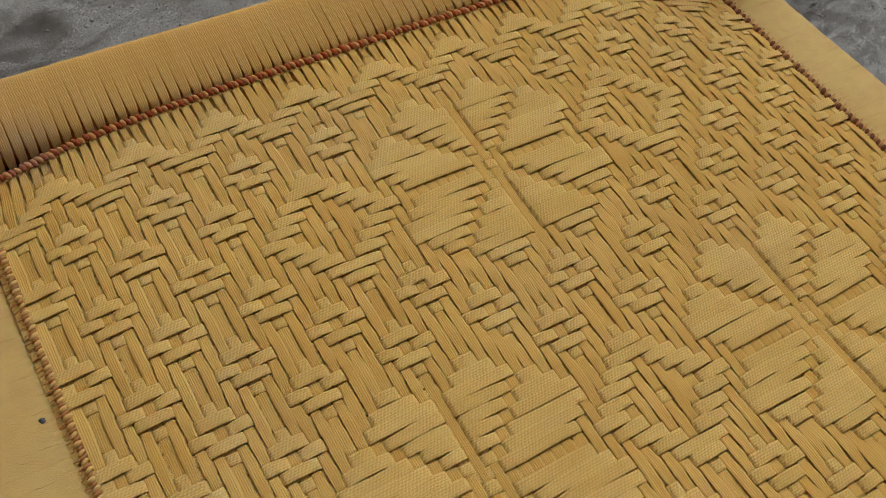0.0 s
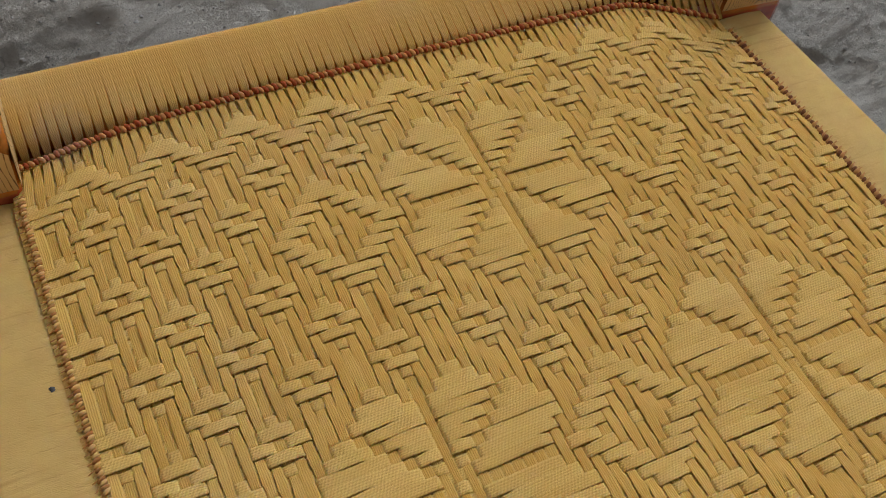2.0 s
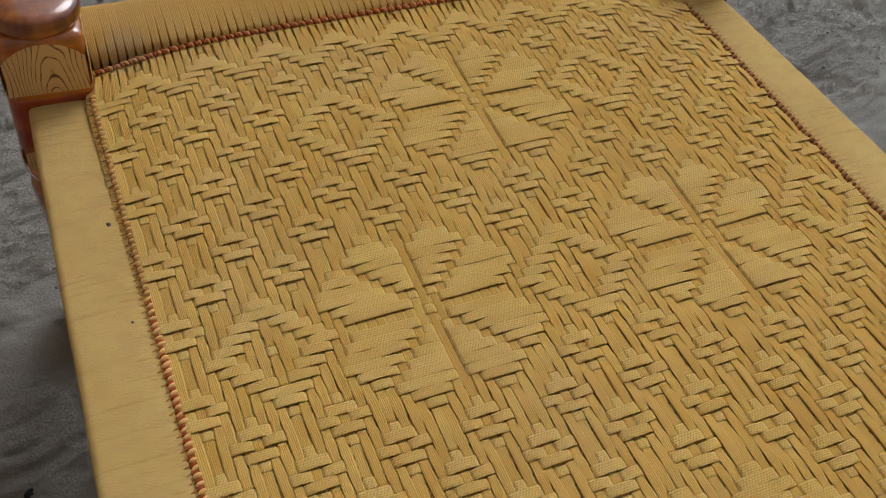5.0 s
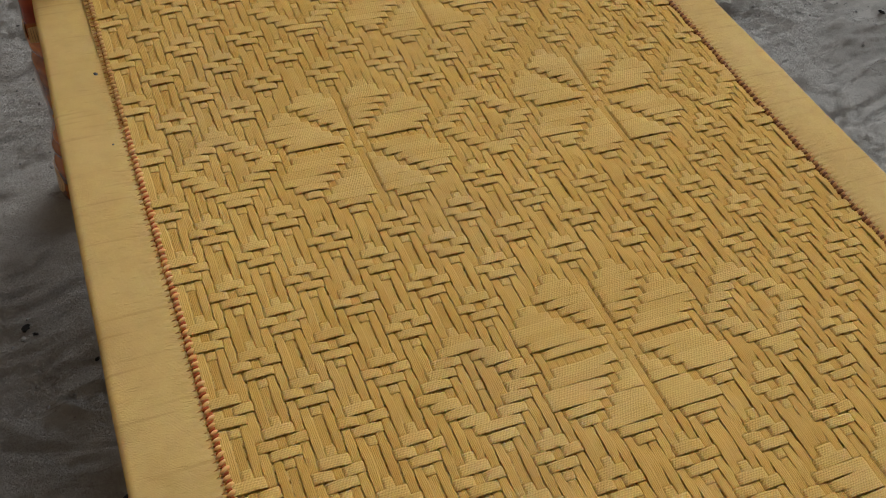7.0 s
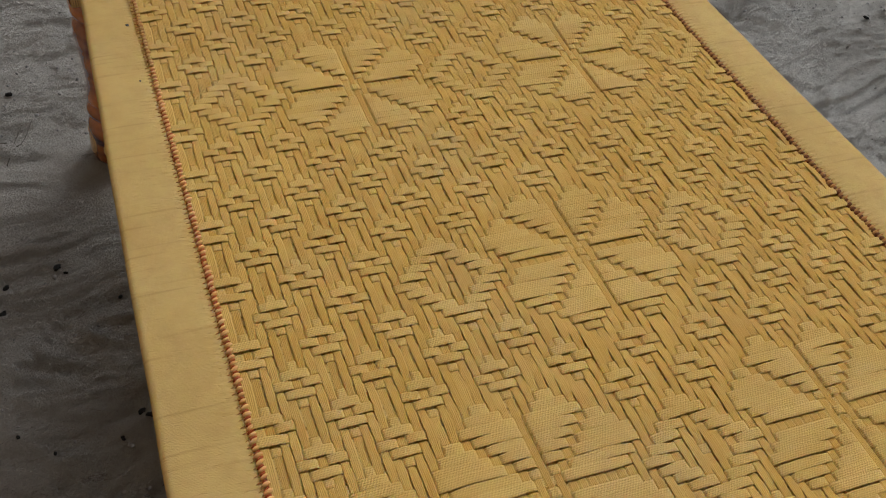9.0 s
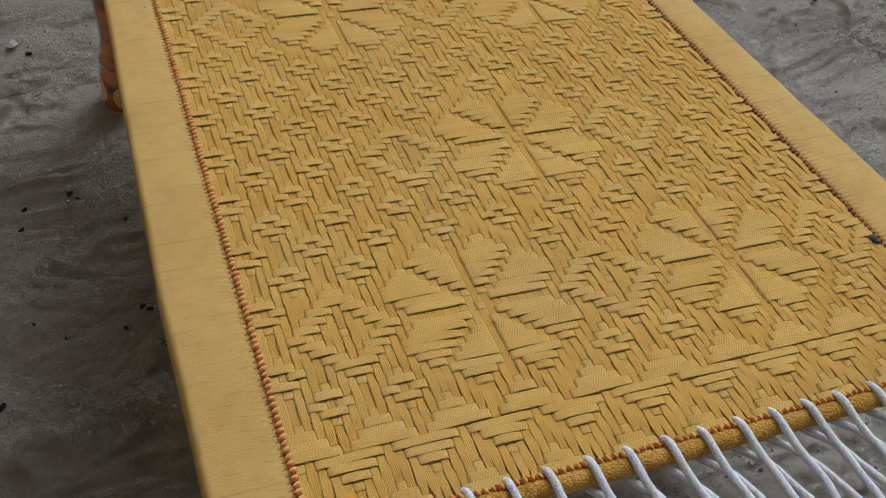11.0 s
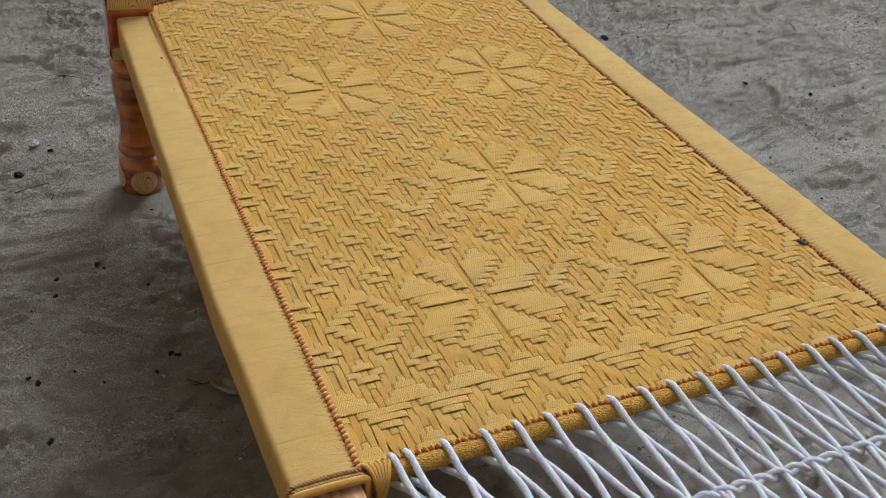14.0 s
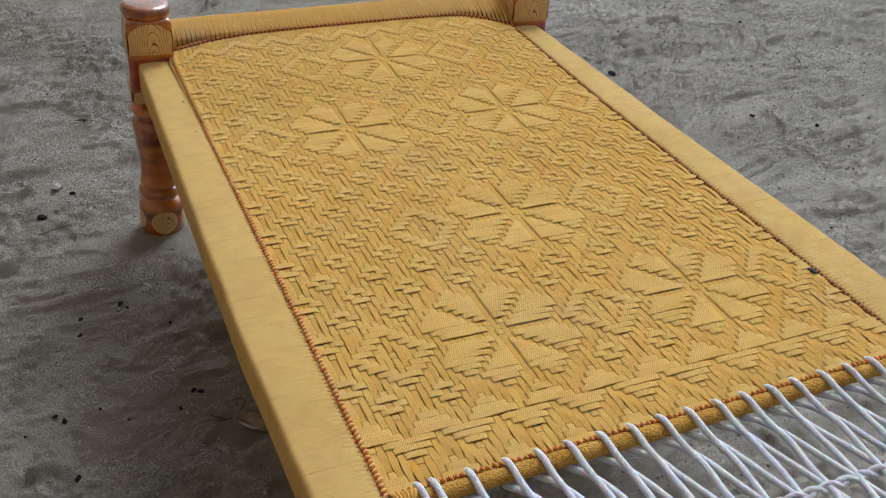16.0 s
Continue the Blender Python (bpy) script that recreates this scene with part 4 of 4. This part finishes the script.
# golden cords lash the rod's ends to the rails
for sgn, edge in ((-1, -0.4465), (1, 0.4095)):
    for k in range(6):
        x0 = edge - sgn * (0.003 + 0.0056 * k)
        lean = sgn * 0.004 * (k - 2)
        path = smooth_path([(x0, -0.548, 0.478), (x0, -0.556, 0.4875), (x0 + lean * 0.3, ROD_Y - 0.006, 0.4890), (x0 + lean * 0.7, ROD_Y - 0.018, 0.480), (x0 + lean, ROD_Y - 0.021, 0.462),
                            (x0 + lean * 1.2, ROD_Y - 0.016, 0.446), (x0 + lean * 1.2, ROD_Y - 0.002, 0.440)], 22)
        P, uv = tube(path, 0.0030, 8)
        surface("lashing_cord", P, wrap_cord, charpai, "golden cord lashing the rod's end", uv=uv, close_v=True)
# a tie of two twisted ropes runs across the lacing
for ph in (0.0, math.pi):
    t = np.linspace(0, 1, 260)
    xs = -0.43 + 0.85 * t
    a = xs / 0.055 * 2 * math.pi + ph
    path = np.column_stack([xs, -0.720 + 0.004 * np.cos(a), 0.469 + 0.0065 * np.sin(a)])
    P, uv = tube(path, 0.0038, 8)
    surface("tie_rope", P, rope_white, charpai, "white cotton rope twisted across the lacing", uv=uv, close_v=True)


# ---- small things on the ground ----
def lump(seed, sides=7, rings=5, flat=0.6, rough=0.3):
    """An irregular clod or chip of unit size, resting on z = 0."""
    rs_ = np.random.RandomState(seed)
    off = Vector(rs_.uniform(-50, 50, 3))
    P = np.empty((rings, sides, 3))
    for i in range(rings):
        th = math.pi * (i + 0.06) / (rings - 1 + 0.12)
        for k in range(sides):
            ph = 2 * math.pi * k / sides
            d = Vector((math.sin(th) * math.cos(ph), math.sin(th) * math.sin(ph), math.cos(th)))
            r = 1 + rough * 1.6 * noise.noise(d * 1.4 + off)
            P[i, k] = d * r
    P[..., 2] = P[..., 2] * flat
    P[..., 2] -= P[..., 2].min() * 0.55
    return P


def ground_at(x, y):
    i, k = int(np.argmin(np.abs(gx - x))), int(np.argmin(np.abs(gy - y)))
    return float(GP[i, k, 2])


def scatter_things(name, places, size, material, label, category, group, seed):
    rs_ = np.random.RandomState(seed)
    for i, (x, y) in enumerate(places):
        k = size * (0.55 + 1.0 * rs_.uniform() ** 2)
        P = lump(seed + i % 5, 9, 7, rs_.uniform(0.45, 0.8), 0.5)
        ob = surface(name, P * k * np.array([1.25, 0.85, 1]), material, close_v=True, smooth=False)
        ob.matrix_basis = pose(x, y, ground_at(x, y) - 0.001, 0, 0, rs_.uniform(0, 360))
        tagged(ob, label, category, group)


CHARCOAL_AT = ((-0.739, 0.253), (-0.690, 0.213), (-0.590, 0.214), (-0.555, 0.251), (-0.543, 0.240), (-0.750, 0.533), (-0.741, 0.594), (-0.640, 0.599), (-0.652, 0.612), (-0.807, 0.260), (-0.824, 0.280), (-0.555, 0.532),
               (-0.500, 0.800), (-0.88, 0.24), (-0.80, 0.10), (-0.619, 1.585), (-0.708, 1.789), (-0.699, 1.135), (-0.57, 1.44), (-0.75, 2.30), (-0.55, 2.21), (1.733, 1.973), (2.047, 1.812), (1.479, 1.868), (1.385, 1.676), (1.429, 1.576),
               (1.728, 1.615), (1.306, 1.417), (1.536, 1.301), (1.441, 0.976), (1.468, 1.144), (1.637, 0.780), (2.246, 1.387), (1.24, 0.36))
LARGE_COAL_AT = ((-0.784, 1.054), (1.215, 1.487), (1.63, 0.869))
CHIP_AT = ((-0.66, 0.23), (-0.58, 0.20), (-0.79, 0.61), (-0.83, 0.54), (-0.64, 0.46), (1.69, 1.66), (1.39, 1.62), (-0.59, 2.37), (-0.51, 2.03))
STONE_AT = ((-0.817, 1.278), (-0.735, 1.19), (1.60, 0.81), (1.707, 1.531))
scatter_things("charcoal_bit", LARGE_COAL_AT, 0.0125, charcoal, "large black lump of charcoal lying on grey dust", "charcoal", "charcoal bits on the ground", 20)
scatter_things("charcoal_bit", CHARCOAL_AT, 0.0048, charcoal, "black bit of charcoal lying on grey dust", "charcoal", "charcoal bits on the ground", 40)
scatter_things("pale_chip", CHIP_AT, 0.0045, pale_stone, "small pale chip lying on grey dust", "chip", "pale chips on the ground", 60)
scatter_things("small_stone", STONE_AT, 0.0105, pale_stone, "small rounded pale stone half sunk in dust", "stone", "small stones on the ground", 80)

# loose crumbs of soil, thick in drifts
crumb_rs = np.random.RandomState(9)
V, F = [], []
unit = [lump(200 + i, 5, 4, 0.7, 0.5) for i in range(6)]
count = 0
while count < 10500:
    x, y = crumb_rs.uniform(-1.25, 2.6), crumb_rs.uniform(-1.0, 3.2)
    drift = noise.noise(Vector((x * 1.6, y * 3.2, 5.0))) + 0.5 * noise.noise(Vector((x * 6, y * 6, 2.0)))
    if count % 14 == 0:
        x, y, drift = crumb_rs.normal(-0.61, 0.06), crumb_rs.normal(0.045, 0.028), 1.0
    if drift < crumb_rs.uniform(-0.25, 0.75):
        continue
    k = 0.0013 + 0.0038 * crumb_rs.uniform() ** 5
    a = crumb_rs.uniform(0, 6.28)
    P = unit[count % 6].reshape(-1, 3) * k
    P = np.column_stack([P[:, 0] * math.cos(a) - P[:, 1] * math.sin(a) + x, P[:, 0] * math.sin(a) + P[:, 1] * math.cos(a) + y, P[:, 2] + ground_at(x, y) - 0.0005])
    base = len(V)
    V.extend(map(tuple, P))
    for i in range(3):
        for q in range(5):
            F.append((base + i * 5 + q, base + (i + 1) * 5 + q, base + (i + 1) * 5 + (q + 1) % 5, base + i * 5 + (q + 1) % 5))
    count += 1
me = bpy.data.meshes.new("soil_crumbs")
me.from_pydata(V, [], F)
me.materials.append(clod_mat)
tagged(new("soil_crumbs", me), "loose grey crumbs of dry soil strewn over dust", "soil crumbs", kind="stuff")


def twig(points, radius, label):
    pts = [(x, y, ground_at(x, y) + z) for x, y, z in points]
    path = smooth_path(pts, 14)
    P, uv = tube(path, np.linspace(radius, radius * 0.45, 14), 6)
    ob = surface("dry_twig", P, straw_dry, uv=uv, close_v=True)
    tagged(ob, label, "twig", "dry twigs on the ground")


def dry_leaf(x, y, length, width, turn, seed):
    """A curled withered leaf with a bent midrib."""
    n, m = 12, 7
    P = np.empty((n, m, 3))
    for i in range(n):
        f = i / (n - 1)
        w = width * math.sin(math.pi * min(0.97, 0.04 + f)) ** 0.8
        for k in range(m):
            g = k / (m - 1) * 2 - 1
            P[i, k] = (f * length, g * w, 0.006 + 0.010 * g * g + 0.008 * math.sin(3 * f + seed) + 0.002 * noise.noise((f * 6, g * 3, seed)))
    ob = surface("dry_leaf", P, leaf_dry)
    mod = ob.modifiers.new("thick", "SOLIDIFY")
    mod.thickness = 0.0008
    ob.matrix_basis = pose(x, y, ground_at(x, y), 0, 0, turn)
    tagged(ob, "withered curled grey-brown leaf lying on dust", "leaf", "dry leaves on the ground")


dry_leaf(-0.50, 0.155, 0.085, 0.020, -42, 1.0)
dry_leaf(-0.49, 0.150, 0.060, 0.014, -15, 2.2)
twig([(-0.54, 0.17, 0.006), (-0.51, 0.155, 0.012), (-0.48, 0.165, 0.010), (-0.46, 0.20, 0.006)], 0.0016, "thin dry twig lying on dust beside withered leaves")
twig([(-0.53, 0.16, 0.004), (-0.49, 0.15, 0.008), (-0.43, 0.10, 0.004)], 0.0014, "thin dry twig lying on dust beside withered leaves")
twig([(-0.80, 0.95, 0.003), (-0.73, 0.99, 0.006), (-0.69, 0.97, 0.004), (-0.66, 1.05, 0.003)], 0.0013, "thin dry twig lying on trodden dust")
twig([(-0.72, 0.93, 0.003), (-0.70, 0.98, 0.007), (-0.67, 1.08, 0.003)], 0.0012, "thin dry twig lying on trodden dust")
twig([(-0.645, 1.605, 0.001), (-0.62, 1.600, 0.003), (-0.585, 1.582, 0.001)], 0.0034, "short dark twig lying on trodden dust")


# ---- specks on the bed ----
def speck(x, y, z, size, stretch, label):
    P = lump(77, 8, 6, 0.5, 0.4) * size * np.array([1, stretch, 1])
    ob = surface("lint_speck", P, speck_mat, close_v=True)
    ob.matrix_basis = pose(x, y, z, 0, 0, 20)
    tagged(ob, label, "lint", "specks of lint on the bed")


speck(0.398, -0.333, 0.4855, 0.0050, 2.0, "dark grey tuft of lint on the woven mat")
speck(-0.468, 0.612, 0.4842, 0.0026, 1.2, "black speck stuck on the straw-yellow rail")
speck(-0.470, 0.468, 0.4845, 0.0016, 1.0, "black speck stuck on the straw-yellow rail")
